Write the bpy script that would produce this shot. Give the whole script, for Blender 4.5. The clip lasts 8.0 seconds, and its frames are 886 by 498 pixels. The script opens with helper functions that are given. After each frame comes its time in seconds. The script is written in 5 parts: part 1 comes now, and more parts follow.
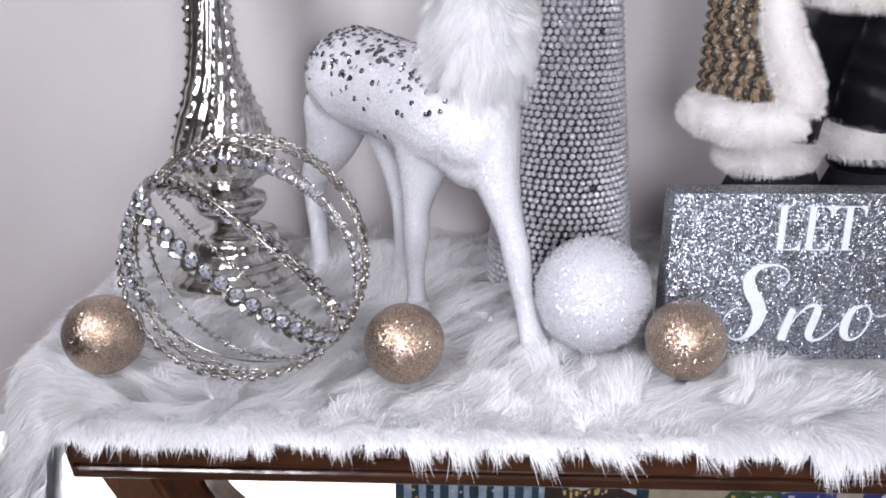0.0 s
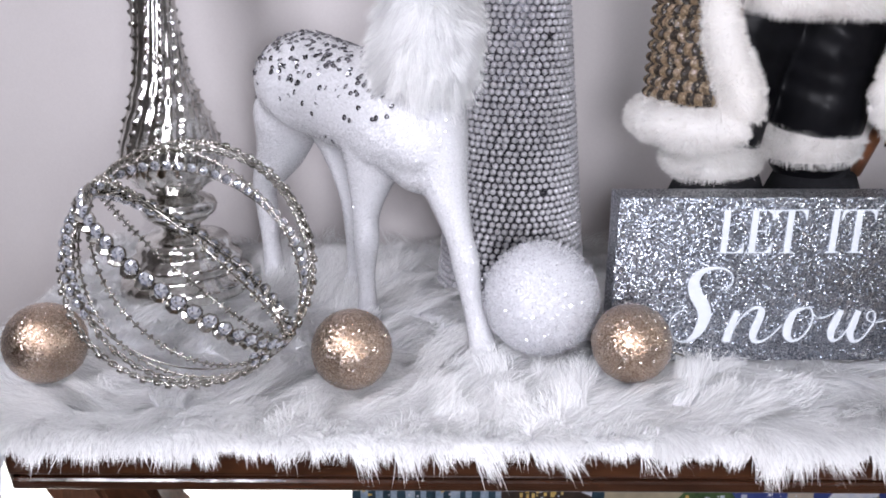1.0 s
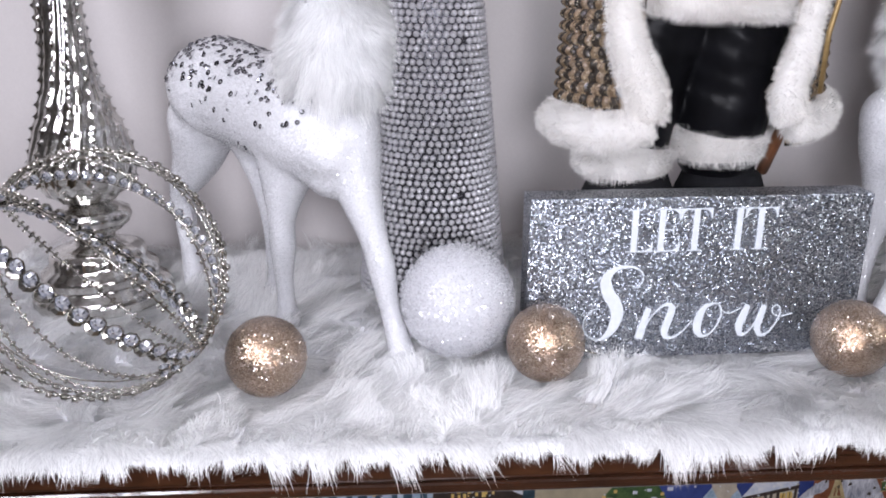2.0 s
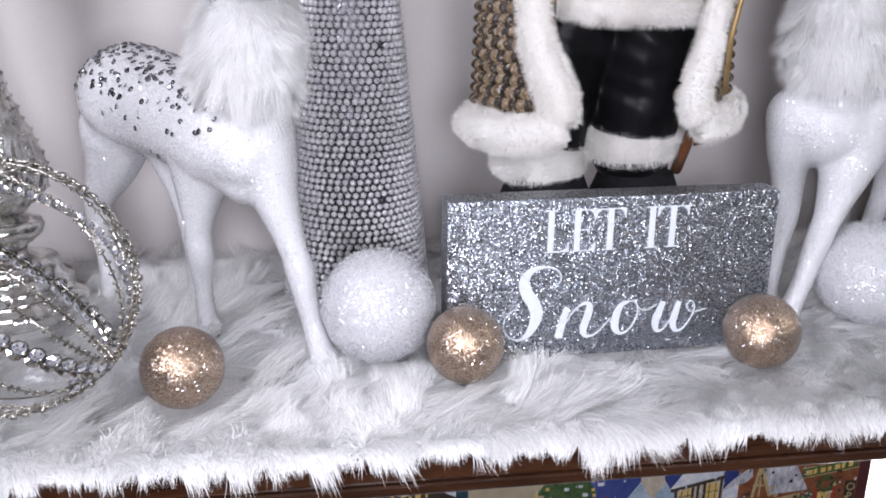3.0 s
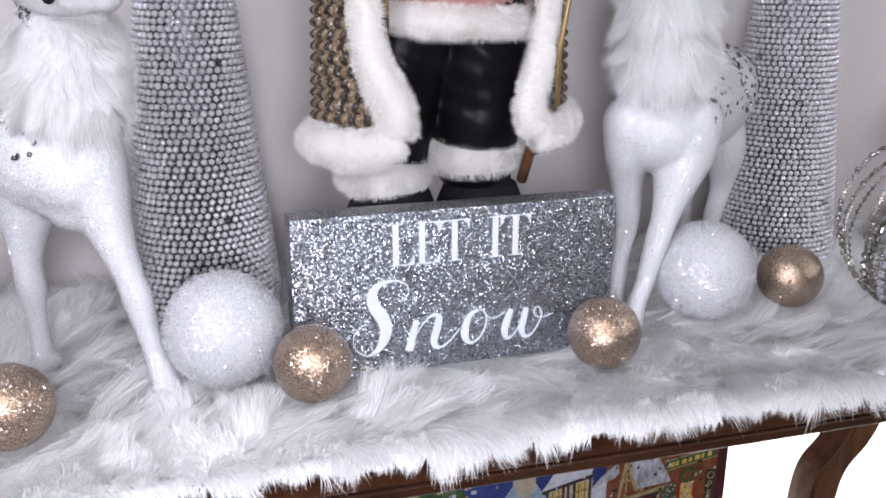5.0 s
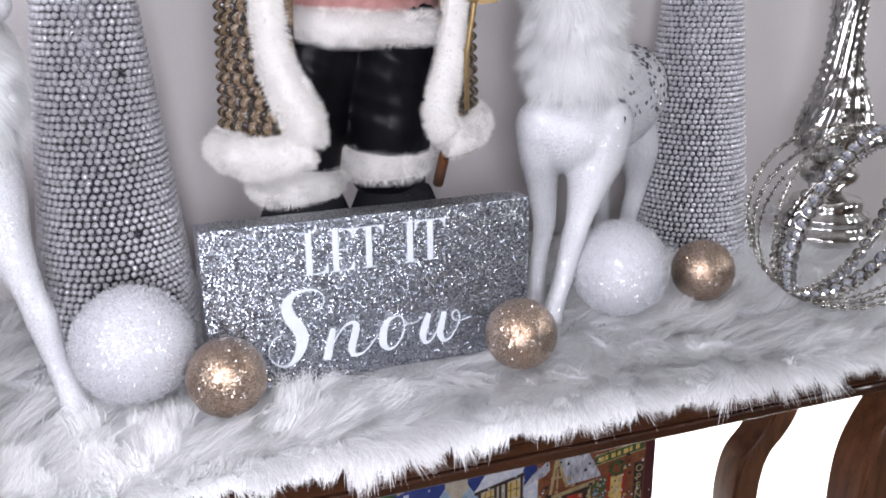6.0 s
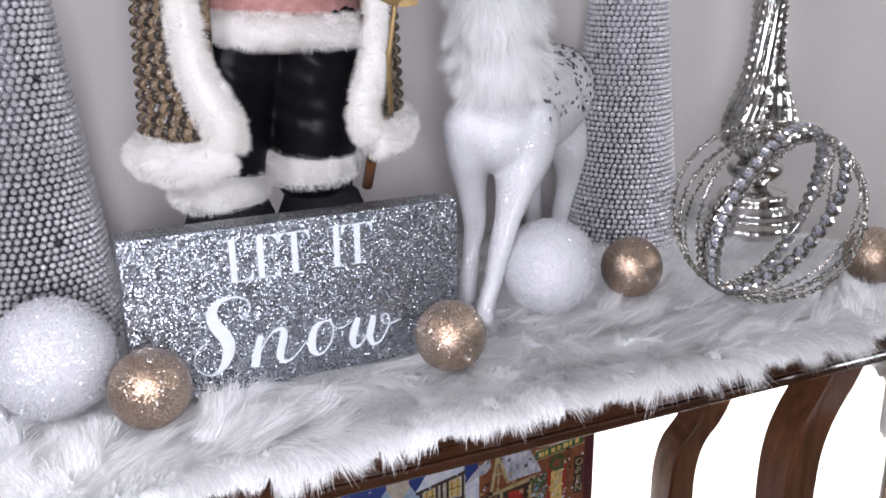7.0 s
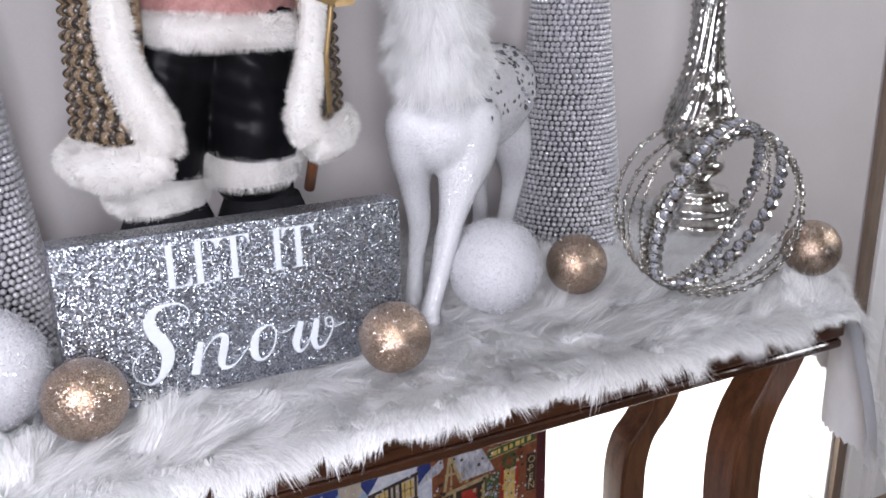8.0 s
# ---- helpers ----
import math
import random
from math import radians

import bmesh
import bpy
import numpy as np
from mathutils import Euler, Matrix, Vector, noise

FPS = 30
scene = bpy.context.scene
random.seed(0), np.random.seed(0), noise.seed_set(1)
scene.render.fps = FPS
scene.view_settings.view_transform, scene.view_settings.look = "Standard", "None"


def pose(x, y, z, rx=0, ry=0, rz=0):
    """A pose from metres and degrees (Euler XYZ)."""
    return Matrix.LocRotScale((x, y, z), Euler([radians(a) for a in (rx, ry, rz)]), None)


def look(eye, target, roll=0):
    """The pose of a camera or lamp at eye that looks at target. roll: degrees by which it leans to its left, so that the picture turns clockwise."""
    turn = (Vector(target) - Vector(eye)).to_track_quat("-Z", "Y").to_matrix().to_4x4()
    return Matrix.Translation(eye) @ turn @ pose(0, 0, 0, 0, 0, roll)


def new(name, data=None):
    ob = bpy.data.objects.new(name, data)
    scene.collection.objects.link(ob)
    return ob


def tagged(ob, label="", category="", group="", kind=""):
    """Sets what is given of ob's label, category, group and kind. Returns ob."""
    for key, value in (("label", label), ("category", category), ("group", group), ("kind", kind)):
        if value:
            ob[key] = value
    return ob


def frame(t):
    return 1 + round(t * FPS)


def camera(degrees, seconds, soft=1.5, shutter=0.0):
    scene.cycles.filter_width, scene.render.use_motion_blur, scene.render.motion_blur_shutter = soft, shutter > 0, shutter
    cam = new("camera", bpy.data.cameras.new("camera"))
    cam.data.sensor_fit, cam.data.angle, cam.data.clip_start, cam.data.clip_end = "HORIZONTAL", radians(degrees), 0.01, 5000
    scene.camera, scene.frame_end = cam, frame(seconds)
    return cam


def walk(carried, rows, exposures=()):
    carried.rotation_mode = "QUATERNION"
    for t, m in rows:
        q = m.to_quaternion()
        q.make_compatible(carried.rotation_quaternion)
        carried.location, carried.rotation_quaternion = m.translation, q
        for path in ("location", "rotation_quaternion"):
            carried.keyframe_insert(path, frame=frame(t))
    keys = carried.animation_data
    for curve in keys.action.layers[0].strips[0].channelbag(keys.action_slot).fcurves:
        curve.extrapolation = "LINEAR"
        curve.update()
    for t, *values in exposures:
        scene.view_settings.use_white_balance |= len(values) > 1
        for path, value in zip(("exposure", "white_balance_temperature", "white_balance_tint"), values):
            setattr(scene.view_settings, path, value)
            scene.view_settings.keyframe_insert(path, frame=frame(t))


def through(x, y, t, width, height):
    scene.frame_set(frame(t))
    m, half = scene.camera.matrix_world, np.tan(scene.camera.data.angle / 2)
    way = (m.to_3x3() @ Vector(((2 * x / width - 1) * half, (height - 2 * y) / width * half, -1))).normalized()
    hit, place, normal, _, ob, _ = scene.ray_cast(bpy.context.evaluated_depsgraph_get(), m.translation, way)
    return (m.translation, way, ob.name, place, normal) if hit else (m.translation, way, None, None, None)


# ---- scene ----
cam = camera(54.5, 8.0, soft=1.8)
PATH = [
    (0, (0.438, 0.09, 1.132), (0.373, 1.983, 0.491), 0.1),
    (0.5, (0.442, 0.09, 1.129), (0.414, 1.988, 0.501), 0.4),
    (1, (0.455, 0.091, 1.134), (0.465, 1.987, 0.499), 0.5),
    (1.5, (0.469, 0.09, 1.136), (0.538, 1.986, 0.503), 0.5),
    (3, (0.502, 0.084, 1.138), (0.772, 1.966, 0.517), 0.4),
    (3.5, (0.51, 0.084, 1.137), (0.841, 1.957, 0.521), 0.3),
    (4, (0.52, 0.082, 1.138), (0.909, 1.946, 0.526), 0.3),
    (4.5, (0.528, 0.081, 1.138), (0.982, 1.934, 0.538), 0.3),
    (5, (0.541, 0.078, 1.139), (1.063, 1.916, 0.549), 0.1),
    (6.5, (0.574, 0.071, 1.145), (1.287, 1.844, 0.552), -0.7),
    (7, (0.584, 0.068, 1.148), (1.346, 1.818, 0.55), -0.7),
    (7.5, (0.589, 0.068, 1.146), (1.402, 1.795, 0.551), -0.7),
    (8, (0.597, 0.067, 1.147), (1.451, 1.773, 0.548), -0.9),
]
walk(cam, [(t, look(eye, target, roll)) for t, eye, target, roll in PATH])

# ---- light ----
world = bpy.data.worlds.new("room_air")
world.use_nodes = True
scene.world = world
world.node_tree.nodes["Background"].inputs[0].default_value = (0.9, 0.93, 1.0, 1)
world.node_tree.nodes["Background"].inputs[1].default_value = 0.06
scene.view_settings.exposure = 0.0


def area_lamp(name, m, sx, sy, watts, colour):
    data = bpy.data.lights.new(name, "AREA")
    data.shape, data.size, data.size_y, data.energy, data.color = "RECTANGLE", sx, sy, watts, colour
    ob = new(name, data)
    ob.matrix_world = m
    return ob


# a ring light right behind the camera, a stand lamp to its left and a weaker room lamp to the right
area_lamp("ring_lamp", look((0.54, -0.12, 1.14), (1.15, 0.85, 0.86)), 0.24, 0.24, 11.0, (0.895, 0.895, 1.0))
area_lamp("left_lamp", look((-0.12, -0.02, 1.66), (0.05, 1.15, 1.05)), 0.36, 0.36, 14.5, (0.89, 0.89, 1.0))
area_lamp("right_lamp", look((2.55, 0.05, 1.70), (1.45, 1.1, 0.85)), 0.4, 0.4, 12.0, (0.90, 0.935, 1.0))

# ---- materials ----


def nodes_of(name):
    m = bpy.data.materials.new(name)
    m.use_nodes = True
    t = m.node_tree
    return m, t, t.nodes["Principled BSDF"]


def add(t, kind, **values):
    n = t.nodes.new(kind)
    for key, value in values.items():
        n.inputs[key].default_value = value
    return n


def coords(t):
    return t.nodes.new("ShaderNodeTexCoord").outputs["Object"]


def ramp(t, src, stops):
    n = t.nodes.new("ShaderNodeValToRGB")
    while len(n.color_ramp.elements) < len(stops):
        n.color_ramp.elements.new(0.5)
    for e, (p, c) in zip(n.color_ramp.elements, stops):
        e.position, e.color = p, (*c, 1)
    t.links.new(src, n.inputs[0])
    return n.outputs[0]


def surface(name, a, b, rough=0.6, metal=0.0, scale=20.0, fine=300.0, bump=0.1, depth=0.001, stretch=(1, 1, 1), coat=0.0, gloss=0.5):
    """A surface between two colours, varied at two scales, with fine relief."""
    m, t, p = nodes_of(name)
    mp = add(t, "ShaderNodeMapping", Scale=stretch)
    t.links.new(coords(t), mp.inputs["Vector"])
    big = add(t, "ShaderNodeTexNoise", Scale=scale, Detail=4.0, Roughness=0.6)
    small = add(t, "ShaderNodeTexNoise", Scale=fine, Detail=3.0, Roughness=0.6)
    for n in (big, small):
        t.links.new(mp.outputs[0], n.inputs["Vector"])
    mix = add(t, "ShaderNodeMath")
    mix.operation = "MULTIPLY_ADD"
    t.links.new(small.outputs[0], mix.inputs[0])
    mix.inputs[1].default_value = 0.35
    half = add(t, "ShaderNodeMath")
    half.operation = "MULTIPLY"
    half.inputs[1].default_value = 0.65
    t.links.new(big.outputs[0], half.inputs[0])
    t.links.new(half.outputs[0], mix.inputs[2])
    t.links.new(ramp(t, mix.outputs[0], [(0.35, a), (0.65, b)]), p.inputs["Base Color"])
    bp = add(t, "ShaderNodeBump", Strength=bump, Distance=depth)
    t.links.new(mix.outputs[0], bp.inputs["Height"])
    t.links.new(bp.outputs[0], p.inputs["Normal"])
    rr = add(t, "ShaderNodeMapRange")
    rr.inputs["To Min"].default_value, rr.inputs["To Max"].default_value = max(rough - 0.1, 0.02), min(rough + 0.1, 1)
    t.links.new(big.outputs[0], rr.inputs["Value"])
    t.links.new(rr.outputs[0], p.inputs["Roughness"])
    p.inputs["Metallic"].default_value = metal
    p.inputs["Specular IOR Level"].default_value = gloss
    p.inputs["Coat Weight"].default_value = coat
    p.inputs["Coat Roughness"].default_value = 0.12
    return m


def glitter(name, stops, size, jitter, rough, metal, spark=0.0, coat=0.0, big=60.0):
    """Loose flakes: each cell has its own shade and its own tilt; spark: clear glossy flakes on top, tilted more."""
    m, t, p = nodes_of(name)
    c = coords(t)
    cell = add(t, "ShaderNodeTexVoronoi", Scale=1.0 / size)
    t.links.new(c, cell.inputs["Vector"])
    split = t.nodes.new("ShaderNodeSeparateColor")
    t.links.new(cell.outputs["Color"], split.inputs[0])
    t.links.new(ramp(t, split.outputs[0], stops), p.inputs["Base Color"])
    off = t.nodes.new("ShaderNodeVectorMath")
    off.operation = "SUBTRACT"
    off.inputs[1].default_value = (0.5, 0.5, 0.5)
    t.links.new(cell.outputs["Color"], off.inputs[0])
    sc = t.nodes.new("ShaderNodeVectorMath")
    sc.operation = "SCALE"
    sc.inputs["Scale"].default_value = jitter
    t.links.new(off.outputs[0], sc.inputs[0])
    geo = t.nodes.new("ShaderNodeNewGeometry")
    su = t.nodes.new("ShaderNodeVectorMath")
    t.links.new(geo.outputs["Normal"], su.inputs[0])
    t.links.new(sc.outputs[0], su.inputs[1])
    no = t.nodes.new("ShaderNodeVectorMath")
    no.operation = "NORMALIZE"
    t.links.new(su.outputs[0], no.inputs[0])
    t.links.new(no.outputs[0], p.inputs["Normal"])
    wear = add(t, "ShaderNodeTexNoise", Scale=big, Detail=3.0)
    t.links.new(c, wear.inputs["Vector"])
    rr = add(t, "ShaderNodeMapRange")
    rr.inputs["To Min"].default_value, rr.inputs["To Max"].default_value = max(rough - 0.08, 0.03), rough + 0.08
    t.links.new(wear.outputs[0], rr.inputs["Value"])
    t.links.new(rr.outputs[0], p.inputs["Roughness"])
    if metal < 0:  # some flakes only are mirror foil
        pick = ramp(t, split.outputs[1], [(0.0, (0, 0, 0)), (1 + metal, (0, 0, 0)), (1 + metal + 0.01, (1, 1, 1))])
        t.links.new(pick, p.inputs["Metallic"])
    else:
        p.inputs["Metallic"].default_value = metal
    p.inputs["Coat Weight"].default_value = coat
    if spark:
        top = t.nodes.new("ShaderNodeVectorMath")
        top.operation = "SCALE"
        top.inputs["Scale"].default_value = spark
        t.links.new(off.outputs[0], top.inputs[0])
        ta = t.nodes.new("ShaderNodeVectorMath")
        t.links.new(geo.outputs["Normal"], ta.inputs[0])
        t.links.new(top.outputs[0], ta.inputs[1])
        tn = t.nodes.new("ShaderNodeVectorMath")
        tn.operation = "NORMALIZE"
        t.links.new(ta.outputs[0], tn.inputs[0])
        t.links.new(tn.outputs[0], p.inputs["Coat Normal"])
        p.inputs["Coat Weight"].default_value = 1.0
        p.inputs["Coat IOR"].default_value = 1.9
        p.inputs["Coat Roughness"].default_value = 0.13
    return m


def fur_material(name, a, b, through):
    """Strands: each has its own shade; part of the light goes through them."""
    m, t, p = nodes_of(name)
    geo = t.nodes.new("ShaderNodeNewGeometry")
    col = ramp(t, geo.outputs["Random Per Island"], [(0.0, a), (0.6, b), (1.0, b)])
    noise_n = add(t, "ShaderNodeTexNoise", Scale=14.0, Detail=3.0)
    t.links.new(coords(t), noise_n.inputs["Vector"])
    mix = t.nodes.new("ShaderNodeMix")
    mix.data_type, mix.blend_type = "RGBA", "MULTIPLY"
    mix.inputs["Factor"].default_value = 0.5
    t.links.new(col, mix.inputs["A"])
    t.links.new(ramp(t, noise_n.outputs[0], [(0.35, (0.95, 0.94, 0.93)), (0.6, (1, 1, 1))]), mix.inputs["B"])
    t.links.new(mix.outputs["Result"], p.inputs["Base Color"])
    p.inputs["Roughness"].default_value = 0.38
    p.inputs["Specular IOR Level"].default_value = 0.5
    tr = t.nodes.new("ShaderNodeBsdfTranslucent")
    t.links.new(mix.outputs["Result"], tr.inputs["Color"])
    ms = t.nodes.new("ShaderNodeMixShader")
    ms.inputs[0].default_value = through
    t.links.new(p.outputs[0], ms.inputs[1])
    t.links.new(tr.outputs[0], ms.inputs[2])
    t.links.new(ms.outputs[0], t.nodes["Material Output"].inputs["Surface"])
    return m


WALL = surface("greige_wall_paint", (0.57, 0.535, 0.53), (0.63, 0.595, 0.59), 0.75, scale=3.0, fine=420.0, bump=0.12, depth=0.0008)
ROOM_WALL = surface("taupe_wall_paint", (0.38, 0.36, 0.35), (0.46, 0.44, 0.43), 0.8, scale=3.0, fine=300.0)
WHITE_PAINT = surface("white_paint", (0.90, 0.90, 0.90), (0.94, 0.94, 0.94), 0.35, scale=4.0, fine=200.0, bump=0.05)
CEILING = surface("ceiling_paint", (0.76, 0.75, 0.74), (0.82, 0.81, 0.80), 0.85, scale=5.0, fine=300.0)
FLOOR = surface("floor_boards", (0.16, 0.115, 0.08), (0.26, 0.20, 0.145), 0.4, scale=3.0, fine=60.0, stretch=(1, 8, 1), bump=0.1)
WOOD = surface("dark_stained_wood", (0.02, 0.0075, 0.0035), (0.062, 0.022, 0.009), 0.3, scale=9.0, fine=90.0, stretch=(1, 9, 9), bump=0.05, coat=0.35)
# same wood for the legs, with their lit faces' brightness in the colour
WOOD_UP = surface("dark_stained_leg_wood_lit", (0.055, 0.023, 0.012), (0.17, 0.07, 0.033), 0.32, scale=9.0, fine=90.0, stretch=(9, 9, 1), bump=0.05, coat=0.3)
BEAD = surface("polished_bead_wood", (0.02, 0.0085, 0.005), (0.055, 0.022, 0.011), 0.2, scale=9.0, fine=90.0, stretch=(1, 9, 9), bump=0.03, coat=0.45)
EDGE_SHADOW = surface("brown_edge_shadow", (0.16, 0.12, 0.09), (0.24, 0.18, 0.14), 0.5, scale=12.0, stretch=(6, 6, 1))
FUR = fur_material("white_fur", (0.66, 0.655, 0.66), (0.95, 0.95, 0.95), 0.22)
BACKING = surface("white_fabric_backing", (0.82, 0.82, 0.84), (0.90, 0.90, 0.92), 0.8, scale=30.0, fine=700.0, bump=0.25)
SILVER = surface("mercury_glass", (0.42, 0.40, 0.37), (0.90, 0.90, 0.88), 0.16, metal=1.0, scale=45.0, fine=240.0, bump=0.22, depth=0.003)
WIRE = surface("silver_wire", (0.26, 0.245, 0.215), (0.62, 0.60, 0.56), 0.2, metal=1.0, scale=60.0, fine=700.0)
GOLD = glitter("champagne_glitter", [(0.0, (0.24, 0.155, 0.10)), (0.6, (0.38, 0.262, 0.182)), (1.0, (0.78, 0.60, 0.46))], 0.00062, 0.50, 0.34, 1.0, spark=1.5)
SNOWBALL = glitter("white_glitter_crust", [(0.0, (0.50, 0.50, 0.525)), (1.0, (0.63, 0.63, 0.66))], 0.0009, 0.35, 0.5, 0.0, spark=1.3)
DEER_WHITE = glitter("white_glitter_coat", [(0.0, (0.52, 0.52, 0.54)), (1.0, (0.70, 0.70, 0.725))], 0.0007, 0.42, 0.55, 0.0, spark=1.3)
SIGN_FACE = glitter("silver_glitter_sheet", [(0.0, (0.085, 0.095, 0.115)), (0.4, (0.27, 0.29, 0.33)), (0.75, (0.52, 0.54, 0.60)), (1.0, (0.98, 0.98, 1.0))], 0.00105, 0.9, 0.33, 1.0)
LETTER = surface("white_print", (0.60, 0.63, 0.67), (0.66, 0.69, 0.73), 0.5, scale=60.0, bump=0.02)
PEARL = surface("silver_pearl", (0.56, 0.555, 0.58), (0.70, 0.695, 0.73), 0.18, metal=0.4, scale=40.0, fine=500.0, bump=0.02, coat=0.4)
CONE_CORE = glitter("silver_mesh", [(0.0, (0.05, 0.05, 0.06)), (0.7, (0.12, 0.12, 0.135)), (1.0, (0.4, 0.4, 0.44))], 0.0012, 0.5, 0.4, 0.8)
RHINESTONE = surface("clear_rhinestone", (0.86, 0.88, 0.92), (0.95, 0.96, 1.0), 0.1, metal=0.9, scale=80.0)
SEQUIN = surface("silver_sequin", (0.07, 0.07, 0.085), (0.36, 0.36, 0.40), 0.2, metal=1.0, scale=160.0, fine=700.0)
SATIN = surface("black_satin", (0.0025, 0.0025, 0.003), (0.006, 0.006, 0.0075), 0.40, scale=30.0, fine=900.0, bump=0.08, depth=0.003, gloss=0.10)
BOOT = surface("black_boot", (0.005, 0.005, 0.006), (0.012, 0.012, 0.014), 0.75, scale=60.0, gloss=0.12)
TAN_KNIT = glitter("tan_lurex_knit", [(0.0, (0.20, 0.13, 0.07)), (0.9, (0.36, 0.25, 0.145)), (1.0, (0.7, 0.56, 0.38))], 0.0010, 0.45, 0.45, 0.0, spark=1.2)
BROWN_KNIT = glitter("brown_lurex_knit", [(0.0, (0.014, 0.008, 0.004)), (0.9, (0.042, 0.025, 0.013)), (1.0, (0.5, 0.40, 0.25))], 0.0010, 0.45, 0.45, 0.0, spark=1.2)
PINK = surface("pink_sequin_knit", (0.36, 0.17, 0.16), (0.60, 0.33, 0.31), 0.35, metal=0.3, scale=120.0, fine=600.0, bump=0.4)
CREAM_FUR = fur_material("cream_white_fur", (0.80, 0.775, 0.74), (0.93, 0.915, 0.895), 0.42)
DOWEL = surface("brown_dowel", (0.19, 0.07, 0.03), (0.28, 0.11, 0.05), 0.4, scale=30.0, stretch=(4, 4, 1))
GOLD_FOIL = surface("gold_ribbon", (0.20, 0.125, 0.05), (0.36, 0.25, 0.11), 0.4, metal=0.5, scale=60.0)


CLEAR_FLAKE = surface("clear_glitter_flake", (0.82, 0.84, 0.88), (0.96, 0.97, 1.0), 0.14, metal=0.6, scale=80.0)
GOLD_FLAKE = surface("champagne_glitter_flake", (0.68, 0.52, 0.40), (0.93, 0.79, 0.65), 0.2, metal=1.0, scale=80.0)


def gem_material():
    m, t, p = nodes_of("clear_crystal")
    geo = t.nodes.new("ShaderNodeNewGeometry")
    t.links.new(ramp(t, geo.outputs["Random Per Island"], [(0.0, (0.12, 0.13, 0.17)), (0.35, (0.45, 0.47, 0.55)), (0.7, (0.78, 0.80, 0.87)), (1.0, (0.97, 0.98, 1.0))]), p.inputs["Base Color"])
    p.inputs["Roughness"].default_value = 0.04
    p.inputs["IOR"].default_value = 2.0
    p.inputs["Metallic"].default_value = 0.6
    p.inputs["Coat Weight"].default_value = 1.0
    p.inputs["Coat IOR"].default_value = 2.0
    return m


GEM = gem_material()


def sheer_material():
    m, t, p = nodes_of("white_sheer")
    p.inputs["Base Color"].default_value = (0.92, 0.91, 0.89, 1)
    p.inputs["Roughness"].default_value = 0.9
    weave = add(t, "ShaderNodeTexNoise", Scale=900.0, Detail=2.0)
    t.links.new(coords(t), weave.inputs["Vector"])
    bp = add(t, "ShaderNodeBump", Strength=0.2, Distance=0.0005)
    t.links.new(weave.outputs[0], bp.inputs["Height"])
    t.links.new(bp.outputs[0], p.inputs["Normal"])
    tr = t.nodes.new("ShaderNodeBsdfTranslucent")
    tr.inputs["Color"].default_value = (0.93, 0.92, 0.90, 1)
    ms = t.nodes.new("ShaderNodeMixShader")
    ms.inputs[0].default_value = 0.72
    t.links.new(p.outputs[0], ms.inputs[1])
    t.links.new(tr.outputs[0], ms.inputs[2])
    t.links.new(ms.outputs[0], t.nodes["Material Output"].inputs["Surface"])
    return m


SHEER = sheer_material()

# ---- builders ----


def mesh_from(bm, name, mats, smooth=True):
    me = bpy.data.meshes.new(name)
    bm.to_mesh(me)
    bm.free()
    for m in mats if isinstance(mats, (list, tuple)) else [mats]:
        me.materials.append(m)
    if smooth:
        me.polygons.foreach_set("use_smooth", [True] * len(me.polygons))
    return me


def part(name, bm, material, parent, label="", smooth=True):
    me = bm if isinstance(bm, bpy.types.Mesh) else mesh_from(bm, name, material, smooth)
    ob = new(name, me)
    ob.parent = parent
    if label:
        ob["label"] = label
    return ob


def empty(name, x, y, z):
    ob = new(name)
    ob.location = (x, y, z)
    ob.empty_display_size = 0.02
    return ob


def slab(bm, x0, x1, y0, y1, z0, z1, bevel=0.0, mat=0):
    made = bmesh.ops.create_cube(bm, size=1.0)["verts"]
    for v in made:
        v.co = (x0 + (v.co.x + 0.5) * (x1 - x0), y0 + (v.co.y + 0.5) * (y1 - y0), z0 + (v.co.z + 0.5) * (z1 - z0))
    faces = {f for v in made for f in v.link_faces}
    for f in faces:
        f.material_index = mat
    if bevel:
        edges = {e for v in made for e in v.link_edges}
        out = bmesh.ops.bevel(bm, geom=list(edges), offset=bevel, segments=2, affect="EDGES", profile=0.6)
        for f in out["faces"]:
            f.material_index = mat
    return bm


def lathe(bm, profile, n=40, cx=0.0, cy=0.0, shape=None, mat=0, cap=True):
    """Turn (z, r) pairs round a vertical axis; shape(angle, z, r) may alter the radius."""
    rings = []
    for z, r in profile:
        ring = []
        for i in range(n):
            a = 2 * math.pi * i / n
            rr = shape(a, z, r) if shape else r
            ring.append(bm.verts.new((cx + rr * math.cos(a), cy + rr * math.sin(a), z)))
        rings.append(ring)
    for a, b in zip(rings, rings[1:]):
        for i in range(n):
            bm.faces.new((a[i], a[(i + 1) % n], b[(i + 1) % n], b[i])).material_index = mat
    if cap:
        bm.faces.new(rings[0][::-1]).material_index = mat
        bm.faces.new(rings[-1]).material_index = mat
    return bm


def frame_of(d):
    d = Vector(d).normalized()
    u = d.cross(Vector((0, 0, 1)) if abs(d.z) < 0.9 else Vector((1, 0, 0))).normalized()
    return u, d.cross(u)


